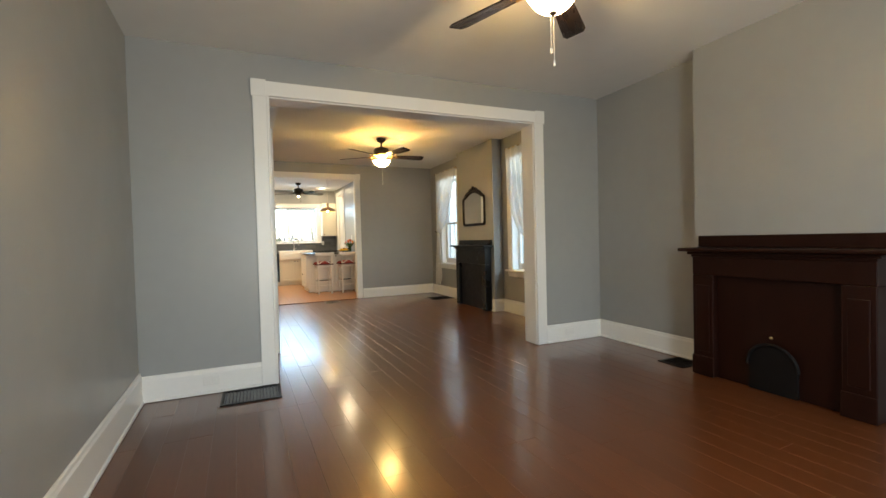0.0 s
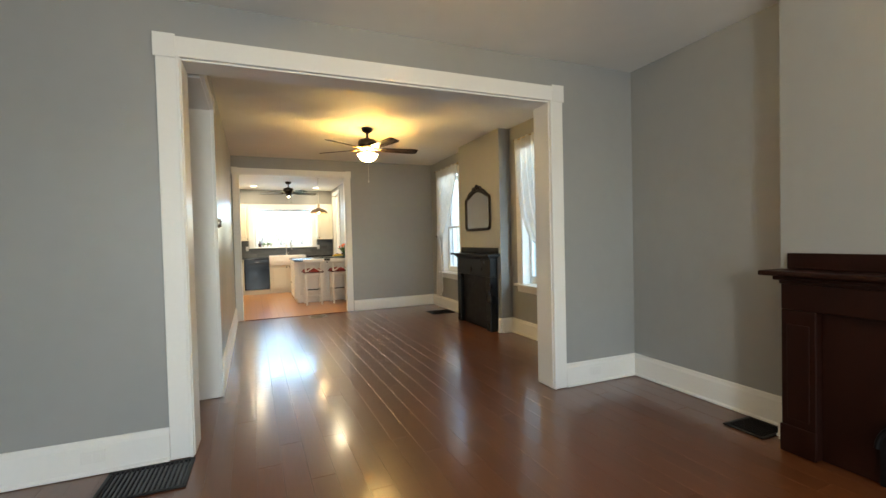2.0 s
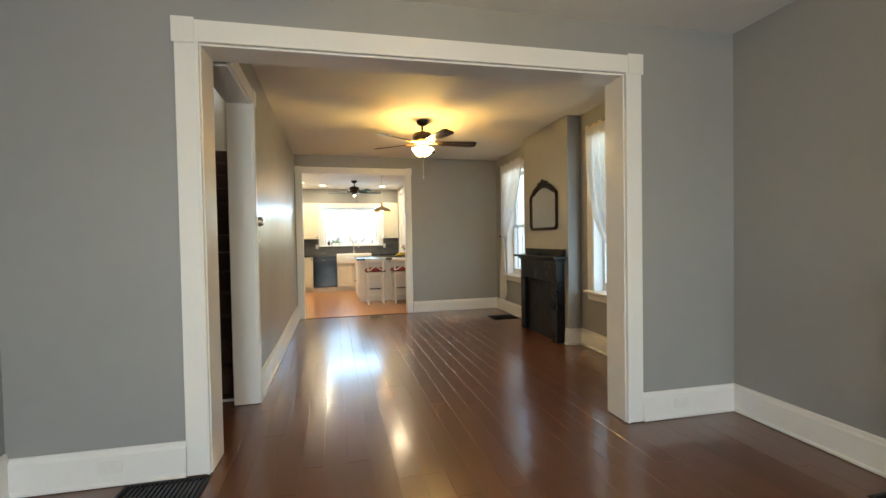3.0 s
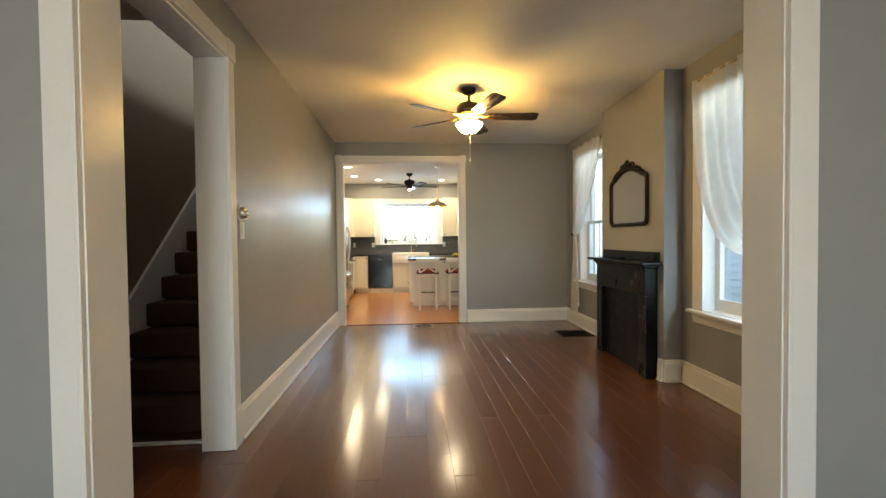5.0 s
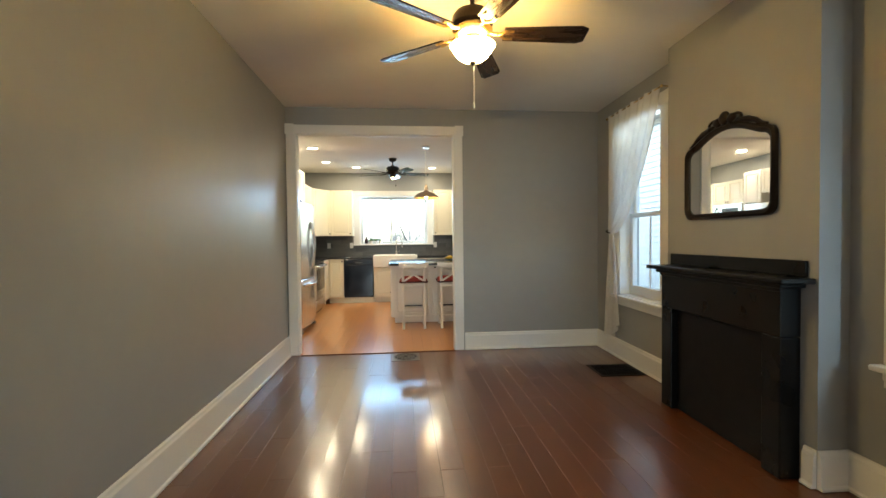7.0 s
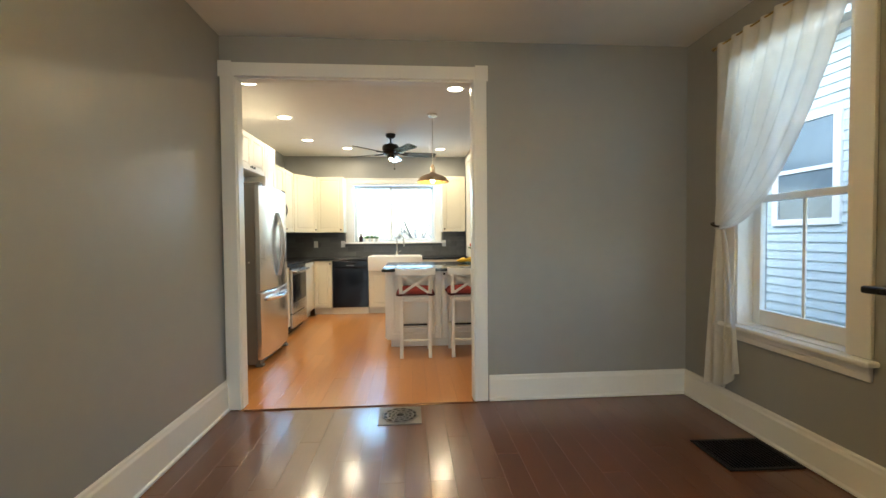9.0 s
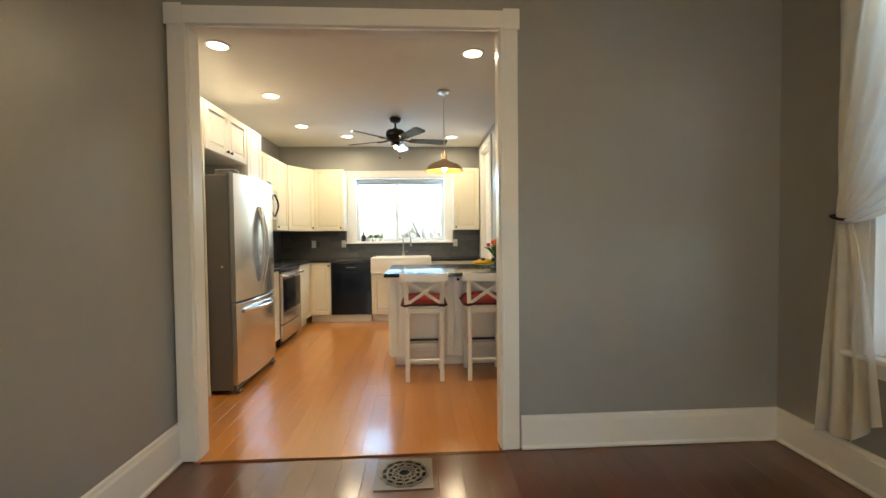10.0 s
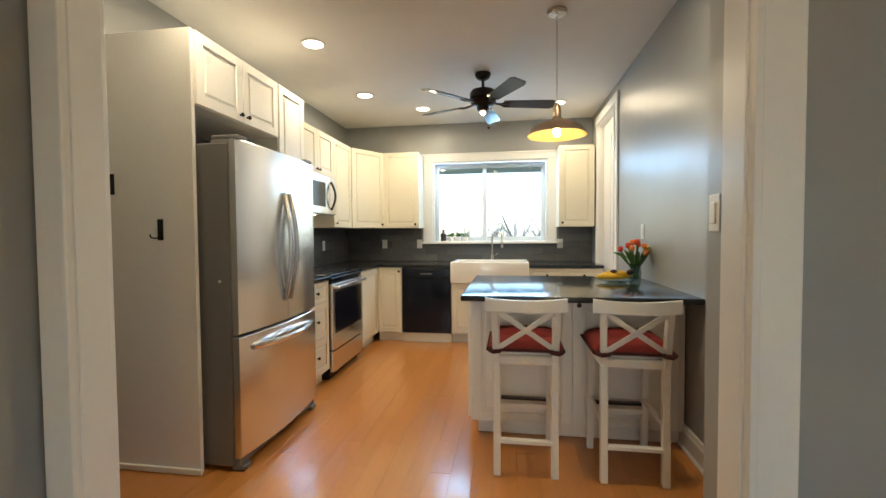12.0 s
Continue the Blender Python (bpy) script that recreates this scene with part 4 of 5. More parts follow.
# farmhouse sink
sk = thing("farmhouse_sink", "white fireclay apron-front sink under the window", "sink", pose(0.992, 12.40, 0.71))
bm = bm_new()
W, D, Hs, th = 0.872, 0.545, 0.235, 0.028
box(bm, 0.0, W, 0.0, th, 0, Hs, 0.010, 3)
box(bm, 0.0, W, D - th, D, 0, Hs, 0.006)
box(bm, 0.0, th, th, D - th, 0.002, Hs - 0.001, 0.006)
box(bm, W - th, W, th, D - th, 0.002, Hs - 0.001, 0.006)
box(bm, 0.01, W - 0.01, 0.01, D - 0.01, 0.001, 0.03, 0.004)
part("basin", bm, CERAMIC, sk, "", True)
fc = thing("faucet", "brushed nickel gooseneck faucet behind the sink", "faucet", pose(1.44, 13.02, 0.913, rz=55))
bm = bm_new()
lathe(bm, [(0, 0), (0.026, 0), (0.026, 0.02), (0.02, 0.03), (0.02, 0.09), (0.014, 0.10), (0, 0.10)], 20)
tube(bm, [(0, 0, 0.09), (0, 0, 0.30)] + [(0, -0.075 + 0.075 * math.cos(a), 0.30 + 0.075 * math.sin(a)) for a in [i * math.pi / 8 for i in range(1, 9)]] + [(0, -0.15, 0.24)], 0.011, 10)
part("spout", bm, NICKEL, fc, "", True)
bm = bm_new()
tube(bm, [(0.018, 0, 0.06), (0.05, -0.005, 0.075), (0.10, -0.01, 0.10)], [0.008, 0.006, 0.005], 8)
part("lever", bm, NICKEL, fc, "", True)
bm = bm_new()
lathe(bm, [(0, 0), (0.015, 0), (0.016, -0.06), (0.012, -0.07), (0, -0.07)], 16, at=(0, -0.15, 0.245))
part("spray_head", bm, NICKEL, fc, "", True)

# ---- appliances ----
dw = thing("dishwasher", "black built-in dishwasher with pocket handle", "dishwasher", pose(0.412, BY, 0))
bm = bm_new()
box(bm, 0.004, 0.574, 0.0, 0.60, 0.115, 0.876, 0.006)
part("body", bm, BLACKGLOSS, dw)
bm = bm_new()
box(bm, 0.006, 0.572, -0.022, -0.001, 0.125, 0.755, 0.006)
part("door", bm, BLACKGLOSS, dw)
bm = bm_new()
box(bm, 0.006, 0.572, -0.028, -0.001, 0.762, 0.874, 0.010)
cp = part("control_panel", bm, BLACKGLOSS, dw)
bm = bm_new()
box(bm, 0.20, 0.38, -0.034, -0.0285, 0.825, 0.838, 0.002)
part("handle", bm, IRON, cp)
bm = bm_new()
for i in range(7):
    box(bm, 0.225 + 0.02 * i, 0.237 + 0.02 * i, -0.0292, -0.0284, 0.802, 0.806)
part("button_marks", bm, PLASTIC, cp, "small pale button marks")
bm = bm_new()
box(bm, 0.004, 0.574, 0.03, 0.5, 0.004, 0.112)
part("kick_plate", bm, CABINET, dw, "cream toe strip")


def bowed(bm, x0, x1, z0, z1, front, back, c0, c1, bulge, n=12, inset=0.006):
    """A slab whose front bows outwards (-y) as an arc over c0..c1."""
    cols = []
    for i in range(n + 1):
        x = x0 + (x1 - x0) * i / n
        u = 2 * (x - c0) / (c1 - c0) - 1
        y = front - bulge * (1 - u * u)
        cols.append((x, y))
    ring = []
    for z, k in ((z0, inset), (z0 + inset, 0), (z1 - inset, 0), (z1, inset)):
        ring.append([bm.verts.new((x, y + k, z)) for x, y in cols] + [bm.verts.new((x1, back, z)), bm.verts.new((x0, back, z))])
    for a, b in zip(ring, ring[1:]):
        for i in range(len(a)):
            j = (i + 1) % len(a)
            bm.faces.new((a[i], a[j], b[j], b[i]))
    bm.faces.new(ring[0][::-1])
    bm.faces.new(ring[-1])
    bmesh.ops.recalc_face_normals(bm, faces=bm.faces[:])
    return bm


def fridge(m):
    ob = thing("refrigerator", "stainless steel french-door refrigerator with freezer drawer", "refrigerator", m)
    w = 0.90
    bm = bm_new()
    box(bm, 0.0, w, -0.078, 0.62, 0.03, 1.745, 0.006)
    part("body", bm, GREYSIDE, ob, "dark grey body")
    gap = 0.004
    for x0, x1, hx in ((0.002, w / 2 - gap / 2, w / 2 - 0.035), (w / 2 + gap / 2, w - 0.002, w / 2 + 0.035)):
        bm = bm_new()
        bowed(bm, x0, x1, 0.735, 1.765, -0.120, -0.084, 0, w, 0.036)
        d = part("fridge_door", bm, STEEL, ob, "", True)
        bm = bm_new()
        tube(bm, [(hx, -0.160 - 0.046 * math.sin(math.pi * i / 12), 0.86 + 0.66 * i / 12) for i in range(13)], [0.012] + [0.016] * 11 + [0.012], 10)
        part("handle", bm, STEEL, d, "bowed steel handle", True)
    bm = bm_new()
    bowed(bm, 0.002, w - 0.002, 0.075, 0.722, -0.120, -0.084, 0, w, 0.036, 20)
    d = part("freezer_drawer", bm, STEEL, ob, "", True)
    bm = bm_new()
    tube(bm, [(0.10 + 0.70 * i / 14, -0.138 - 0.036 * math.sin(math.pi * i / 14) - 0.035 * math.sin(math.pi * i / 14), 0.648) for i in range(15)], [0.012] + [0.017] * 13 + [0.012], 10, 1.3)
    part("handle", bm, STEEL, d, "bowed steel handle", True)
    for x in (0.02, w - 0.11):
        bm = bm_new()
        box(bm, x, x + 0.09, -0.125, 0.03, 1.767, 1.792, 0.008)
        box(bm, x, x + 0.09, -0.070, 0.03, 1.7465, 1.768, 0.004)
        part("hinge_cover", bm, GREYSIDE, ob)
    bm = bm_new()
    box(bm, 0.01, w - 0.01, -0.105, -0.0785, 0.030, 0.072, 0.004)
    part("base_grille", bm, GREYSIDE, ob)
    for x in (0.05, w - 0.05):
        bm = bm_new()
        box(bm, x - 0.035, x + 0.035, -0.125, -0.05, 0.002, 0.029, 0.008)
        part("foot", bm, GREYSIDE, ob)
    bm = bm_new()
    lathe(bm, [(0, 0.004), (0.008, 0.004), (0.008, 0), (0, 0)], 12, m=pose(-0.001, -0.02, 1.02, 0, -90))
    part("screw_cap", bm, PLASTIC, ob)
    return ob


fridge(pose(0.12, 9.665, 0, rz=LEFT))


def stove(m):
    ob = thing("range", "stainless steel electric range with black oven window", "stove", m)
    w = 0.756
    bm = bm_new()
    box(bm, 0.002, w, 0.0, 0.60, 0.035, 0.895, 0.003)
    part("body", bm, BLACKGLOSS, ob)
    bm = bm_new()
    box(bm, 0.0, w + 0.001, -0.02, 0.60, 0.896, 0.918, 0.006)
    top = part("cooktop", bm, BLACKGLOSS, ob, "black glass cooktop")
    for cx, cy, r in ((0.2, 0.15, 0.10), (0.56, 0.15, 0.08), (0.2, 0.43, 0.08), (0.56, 0.43, 0.10)):
        bm = bm_new()
        lathe(bm, [(r, 0.0), (r, 0.0012), (r - 0.006, 0.0012), (r - 0.006, 0)], 28, at=(cx, cy, 0.918))
        part("burner_ring", bm, GREYSIDE, top)
    bm = bm_new()
    box(bm, 0.004, w - 0.004, -0.030, -0.001, 0.845, 0.894, 0.008)
    part("control_panel", bm, BLACKGLOSS, ob)
    bm = bm_new()
    box(bm, 0.006, w - 0.006, -0.040, -0.001, 0.265, 0.840, 0.006)
    door = part("oven_door", bm, STEEL, ob)
    bm = bm_new()
    box(bm, 0.05, w - 0.05, -0.043, -0.0395, 0.405, 0.765, 0.006)
    part("oven_window", bm, BLACKGLOSS, door, "black oven glass")
    bm = bm_new()
    tube(bm, [(0.03, -0.04, 0.812), (0.035, -0.08, 0.812), (w - 0.035, -0.08, 0.812), (w - 0.03, -0.04, 0.812)], 0.016, 10)
    part("handle", bm, STEEL, door, "", True)
    bm = bm_new()
    box(bm, 0.006, w - 0.006, -0.038, -0.001, 0.075, 0.258, 0.006)
    part("drawer", bm, STEEL, ob)
    bm = bm_new()
    box(bm, 0.02, w - 0.02, 0.02, 0.5, 0.002, 0.036)
    part("base", bm, BLACKGLOSS, ob)
    return ob


stove(pose(BF - 0.02, 11.088, 0, rz=LEFT))

mw = thing("microwave", "stainless steel over-range microwave with curved handle", "microwave", pose(-0.145, 11.102, 1.46, rz=LEFT))
bm = bm_new()
box(bm, 0.0, 0.756, 0.0, 0.35, 0.0, 0.383, 0.004)
part("body", bm, STEEL, mw)
bm = bm_new()
box(bm, 0.002, 0.60, -0.022, -0.001, 0.004, 0.379, 0.006)
d = part("door", bm, STEEL, mw)
bm = bm_new()
box(bm, 0.07, 0.50, -0.0245, -0.0215, 0.075, 0.31, 0.004)
part("door_window", bm, BLACKGLOSS, d)
bm = bm_new()
tube(bm, [(0.63, -0.025 - 0.045 * math.sin(math.pi * i / 10), 0.05 + 0.28 * i / 10) for i in range(11)], 0.011, 10)
part("handle", bm, BLACKGLOSS, d, "curved dark handle", True)
bm = bm_new()
box(bm, 0.603, 0.754, -0.022, -0.001, 0.004, 0.379, 0.006)
part("control_panel", bm, STEEL, mw)
bm = bm_new()
box(bm, 0.25, 0.50, 0.08, 0.16, -0.004, -0.0005)
part("task_light", bm, CANGLOW, mw, "lit under-microwave lamp")

# ---- island, stools ----
isl = thing("kitchen_island", "white panelled island with polished black top", "kitchen island", pose(1.41, 10.27, 0))
bm = bm_new()
box(bm, 0.0, 1.245, 0.0, 0.90, 0.095, 0.878, 0.003)
part("body", bm, WHITE, isl)
bm = bm_new()
box(bm, 0.04, 1.245, 0.05, 0.86, 0.004, 0.094)
part("toe_kick", bm, WHITE, isl)
for a, b, kx in ((0.01, 0.605, None), (0.61, 1.205, 0.645)):
    bm = bm_new()
    panel_door(bm, a, b, 0.105, 0.873)
    d = part("door", bm, WHITE, isl)
    if kx:
        knob(d, kx, 0.835)
bm = bm_new()
panel_door(bm, 0.02, 0.88, 0.105, 0.873)
part("end_panel", bm, WHITE, isl, m=pose(0, 0.90, 0, rz=-90))
knob(isl, 0, 0).matrix_basis = pose(0, 0.6, 0.40, rz=-90)
bm = bm_new()
box(bm, -0.038, 1.250, -0.245, 0.965, 0.8795, 0.912, 0.007, 3)
part("top", bm, GRANITE, isl, "polished black granite top", True)


def stool(m):
    """A cross-back bar stool; local origin on the floor under its back, seat towards +y."""
    ob = thing("bar_stool", "white wooden cross-back bar stool with tied seat", "bar stool", m, "stools at the island")
    w, seat = 0.33, 0.635
    for s in (-1, 1):
        x = s * (w / 2 - 0.018)
        bm = bm_new()
        bar(bm, (x, 0.0, 0.003), (x, 0.01, 0.60), 0.036, 0.036)
        bar(bm, (x, 0.010, 0.592), (x * 1.06, -0.022, 0.905), 0.034, 0.030)
        part("back_leg", bm, WHITE, ob)
        bm = bm_new()
        bar(bm, (x * 1.02, 0.36, 0.003), (x * 1.02, 0.345, 0.60), 0.036, 0.036)
        part("front_leg", bm, WHITE, ob)
        bm = bm_new()
        bar(bm, (x, 0.0, 0.30), (x, 0.35, 0.30), 0.018, 0.03)
        part("side_stretcher", bm, WHITE, ob)
        bm = bm_new()
        a, b = (s * 0.145, -0.012, 0.67), (-s * 0.145, -0.02, 0.865)
        bar(bm, (a[0], a[1] + 0.004 * s, a[2]), (b[0], b[1] + 0.004 * s, b[2]), 0.010, 0.026, 0.002)
        part("cross_slat", bm, WHITE, ob)
    bm = bm_new()
    n = 12
    ring = []
    for i in range(n + 1):
        u = -1 + 2 * i / n
        y = -0.045 - 0.012 * (1 - u * u) + 0.02
        ztop = 0.935 - 0.012 * (1 - u * u) 
        ring.append([bm.verts.new(p) for p in ((u * 0.205, y - 0.011, 0.862 + 0.006 * u * u), (u * 0.205, y + 0.011, 0.862 + 0.006 * u * u), (u * 0.205, y + 0.009, ztop), (u * 0.205, y - 0.009, ztop))])
    for a, b in zip(ring, ring[1:]):
        for i in range(4):
            j = (i + 1) % 4
            bm.faces.new((a[i], a[j], b[j], b[i]))
    bm.faces.new(ring[0])
    bm.faces.new(ring[-1])
    bmesh.ops.recalc_face_normals(bm, faces=bm.faces[:])
    part("top_rail", bm, WHITE, ob, "", True)
    bm = bm_new()
    box(bm, -w / 2 + 0.002, w / 2 - 0.002, -0.004, 0.37, 0.585, 0.632, 0.008)
    box(bm, -w / 2 - 0.015, w / 2 + 0.015, 0.02, 0.40, 0.6325, 0.648, 0.006)
    part("seat", bm, WHITE, ob)
    bm = bm_new()
    bar(bm, (-w / 2 + 0.03, 0.001, 0.185), (w / 2 - 0.03, 0.001, 0.185), 0.036, 0.02)
    part("back_stretcher", bm, WHITE, ob)
    bm = bm_new()
    bar(bm, (-w / 2 + 0.03, 0.356, 0.24), (w / 2 - 0.03, 0.356, 0.24), 0.055, 0.02)
    fs = part("front_stretcher", bm, WHITE, ob)
    bm = bm_new()
    box(bm, -w / 2 + 0.03, w / 2 - 0.03, 0.34, 0.372, 0.268, 0.285, 0.004)
    part("foot_rail", bm, BLACKGLOSS, fs, "black metal foot rail")
    return ob


def cushion(m):
    ob = thing("seat_cushion", "tufted red seat cushion tied to the stool", "cushion", m, "cushions on the stools")
    bm = bm_new()
    n = 26
    w, d, h = 0.195, 0.19, 0.075
    top = []
    for i in range(n + 1):
        row = []
        for j in range(n + 1):
            u, v = -1 + 2 * i / n, -1 + 2 * j / n
            e = (max(0, 1 - abs(u) ** 6) * max(0, 1 - abs(v) ** 6)) ** 0.5
            dimp = sum(0.022 * math.exp(-((u - a) ** 2 + (v - b) ** 2) / 0.035) for a in (-0.42, 0.42) for b in (-0.42, 0.42))
            row.append(bm.verts.new((u * w, 0.2 + v * d, 0.012 + h * e * (0.75 + 0.25 * (1 - u * u) * (1 - v * v)) - dimp)))
        top.append(row)
    low = [[bm.verts.new((-w + 2 * w * i / n, 0.2 - d + 2 * d * j / n, 0.0)) if i in (0, n) or j in (0, n) else None for j in range(n + 1)] for i in range(n + 1)]
    for i in range(n):
        for j in range(n):
            bm.faces.new((top[i][j], top[i + 1][j], top[i + 1][j + 1], top[i][j + 1]))
        for j in (0, n):
            bm.faces.new((low[i][j], low[i + 1][j], top[i + 1][j], top[i][j]))
            bm.faces.new((low[j][i], low[j][i + 1], top[j][i + 1], top[j][i]))
    bmesh.ops.recalc_face_normals(bm, faces=bm.faces[:])
    part("pad", bm, RED, ob, "red cotton pad", True)
    bm = bm_new()
    tube(bm, [(-w, 0.2 - d, 0.010), (w, 0.2 - d, 0.010), (w, 0.2 + d, 0.010), (-w, 0.2 + d, 0.010), (-w, 0.2 - d, 0.010)], 0.008, 8)
    part("piping", bm, DARKRED, ob, "", True)
    for s in (-1, 1):
        bm = bm_new()
        tube(bm, [(s * 0.125, 0.012, 0.012), (s * 0.13, -0.034, 0.014), (s * 0.165, -0.036, 0.010), (s * 0.185, -0.01, 0.012), (s * 0.185, 0.03, 0.012)], 0.013, 8, 0.7)
        part("tie", bm, DARKRED, ob, "maroon cloth tie", True)
    return ob


for sx in (1.728, 2.262):
    stool(pose(sx, 9.84, 0))
    cushion(pose(sx, 9.84, 0.6485))

# ---- on the island ----
fp = thing("fruit_plate", "clear glass plate on the island", "plate", pose(2.40, 10.80, 0.9125))
bm = bm_new()
lathe(bm, [(0, 0.004), (0.06, 0.004), (0.10, 0.012), (0.135, 0.026), (0.138, 0.024), (0.10, 0.007), (0.06, 0.0), (0, 0.0)], 36)
part("plate", bm, CLEAR, fp, "", True)
for k in range(5):
    bn = thing("banana", "ripe yellow banana on the glass plate", "banana", pose(2.40 - 0.06 + 0.028 * k, 10.80 - 0.02 + 0.012 * k, 0.945 + 0.014 * (k % 2), 0, 0, -12 + 8 * k), "bananas on the plate")
    bm = bm_new()
    tube(bm, [(-0.085 + 0.17 * i / 10, 0.035 * (2 * i / 10 - 1) ** 2, 0.012 * math.sin(i / 10 * 3)) for i in range(11)], [0.006, 0.012, 0.019, 0.022, 0.023, 0.023, 0.023, 0.021, 0.016, 0.010, 0.006], 10)
    part("skin", bm, BANANA, bn, "", True)
for px, py in ((2.375, 10.79), (2.49, 10.80)):
    pl = thing("avocado", "dark ripe avocado lying on the bananas", "fruit", pose(px, py, 0.985), "avocados on the plate")
    bm = bm_new()
    sphere(bm, (0, 0, 0), 0.021, s=(1.25, 1, 0.95))
    part("skin", bm, PLUM, pl, "", True)

vs = thing("flower_vase", "clear glass vase on the island", "vase", pose(2.56, 10.93, 0.9125))
bm = bm_new()
lathe(bm, [(0, 0.0), (0.036, 0.0), (0.040, 0.01), (0.043, 0.06), (0.036, 0.10), (0.045, 0.125), (0.042, 0.125), (0.033, 0.10), (0.039, 0.06), (0.036, 0.012), (0, 0.010)], 28)
part("vase", bm, CLEAR, vs, "", True)
rng = random.Random(11)
for k in range(11):
    a, rr = 2.4 * k, 0.015 + 0.010 * k
    tip = Vector((rr * math.cos(a), 0.75 * rr * math.sin(a), 0.262 - 0.007 * k + rng.uniform(-0.012, 0.012)))
    tl = thing("tulip", ("red tulip on green stem in the vase", "orange tulip on green stem in the vase", "yellow tulip on green stem in the vase")[k % 3 if k > 5 else k % 2], "flower", pose(2.56, 10.93, 0.918), "tulips in the vase")
    bm = bm_new()
    tube(bm, [(0.2 * tip.x, 0.2 * tip.y, 0.008), (0.35 * tip.x, 0.35 * tip.y, 0.14), tuple(tip)], 0.0032, 6)
    part("stem", bm, LEAF, tl, "", True)
    bm = bm_new()
    for q in range(6):
        b = q * math.pi / 3
        sphere(bm, (tip.x + 0.010 * math.cos(b), tip.y + 0.010 * math.sin(b), tip.z + 0.018), 0.012, 8, 6, (0.75, 0.75, 1.7))
    part("bloom", bm, (TULIPR, TULIPO, TULIPY)[k % 3 if k > 5 else k % 2], tl, "", True)
    if k:
        bm = bm_new()
        pts = [Vector((0.3 * tip.x, 0.3 * tip.y, 0.09)), Vector((0.9 * tip.x, 0.9 * tip.y, 0.18)), Vector((1.5 * tip.x, 1.5 * tip.y, 0.20 + 0.02 * (k % 3)))]
        tube(bm, pts, [0.009, 0.026, 0.003], 6, 0.25)
        part("leaf", bm, LEAF, tl, "", True)

# ---- pendant, downlights ----
pd = thing("pendant_lamp", "bronze barn-shade pendant lamp over the island", "pendant lamp", pose(1.95, 10.48, H2))
bm = bm_new()
lathe(bm, [(0, -0.001), (0.062, -0.001), (0.062, -0.022), (0.055, -0.028), (0, -0.028)], 28)
part("canopy", bm, NICKEL, pd, "", True)
bm = bm_new()
tube(bm, [(0, 0, -0.02), (0, 0, -0.62)], 0.004, 8)
part("rod", bm, NICKEL, pd, "", True)
bm = bm_new()
lathe(bm, [(0, -0.585), (0.014, -0.585), (0.018, -0.60), (0.026, -0.62), (0.026, -0.672), (0.036, -0.684), (0.060, -0.696), (0.105, -0.710), (0.146, -0.732), (0.172, -0.758), (0.182, -0.776), (0.190, -0.784), (0.190, -0.79), (0.186, -0.79), (0.178, -0.778), (0.168, -0.760), (0.142, -0.737), (0.102, -0.716), (0.05, -0.705), (0, -0.702)], 40)
sh = part("shade", bm, COPPER, pd, "wide bronze barn shade", True)
bm = bm_new()
lathe(bm, [(0.185, -0.7905), (0.176, -0.780), (0.166, -0.763), (0.140, -0.741), (0.100, -0.720), (0.05, -0.709), (0, -0.706)], 40)
part("lining", bm, LINING, sh, "warm lit lining", True)
bm = bm_new()
lathe(bm, [(0, -0.71), (0.010, -0.712), (0.011, -0.728), (0.020, -0.752), (0.023, -0.772), (0.017, -0.792), (0, -0.80)], 18)
part("bulb", bm, BULB, pd, "lit clear bulb", True)
for cx, cy in CANS:
    dl = thing("downlight", "round recessed ceiling downlight, lit", "downlight", pose(cx, cy, H2), "kitchen downlights")
    bm = bm_new()
    lathe(bm, [(0.072, -0.001), (0.092, -0.001), (0.092, -0.005), (0.080, -0.010), (0.072, -0.008), (0.072, -0.001)], 32)
    part("trim_ring", bm, PLASTIC, dl, "", True)
    bm = bm_new()
    lathe(bm, [(0, -0.004), (0.0715, -0.004), (0.0715, -0.001), (0, -0.001)], 28)
    part("lens", bm, CANGLOW, dl, "glowing lens")


# ---- small wall things ----
def plate(label, m, rockers=1, slots=False):
    ob = thing("outlet" if slots else "light_switch", label, "outlet" if slots else "light switch", m)
    w = 0.07 if rockers == 1 else 0.115
    bm = bm_new()
    box(bm, -w / 2, w / 2, -0.006, -0.0005, -0.057, 0.057, 0.003)
    part("cover_plate", bm, PLASTIC, ob)
    for i in range(rockers):
        x = (i - (rockers - 1) / 2) * 0.046
        bm = bm_new()
        if slots:
            box(bm, x - 0.017, x + 0.017, -0.009, -0.0055, 0.004, 0.034, 0.003)
            box(bm, x - 0.017, x + 0.017, -0.009, -0.0055, -0.034, -0.004, 0.003)
        else:
            box(bm, x - 0.016, x + 0.016, -0.010, -0.0055, -0.033, 0.033, 0.003)
        part("socket" if slots else "rocker", bm, PLASTIC, ob)
    return ob


plate("white rocker switch below the thermostat", pose(DX + 0.001, 5.075, 1.335, rz=90))
th = thing("thermostat", "round brass-coloured thermostat on a white base", "thermostat", pose(DX, 5.055, 1.445, rz=90))
bm = bm_new()
lathe(bm, [(0, 0.008), (0.052, 0.008), (0.054, 0.002), (0.054, 0), (0, 0)], 32, m=pose(0, -0.001, 0, 90))
part("base_plate", bm, PLASTIC, th, "white round base", True)
bm = bm_new()
lathe(bm, [(0, 0.046), (0.026, 0.045), (0.036, 0.038), (0.041, 0.02), (0.041, 0.009), (0, 0.009)], 32, m=pose(0, -0.001, 0, 90))
part("dial", bm, NICKEL, th, "brushed dial", True)
TF = KY1 - 0.013
for ox in (0.02, 0.49, 2.275):
    plate("white outlet on the slate backsplash", pose(ox, TF, 1.135), 1, True)
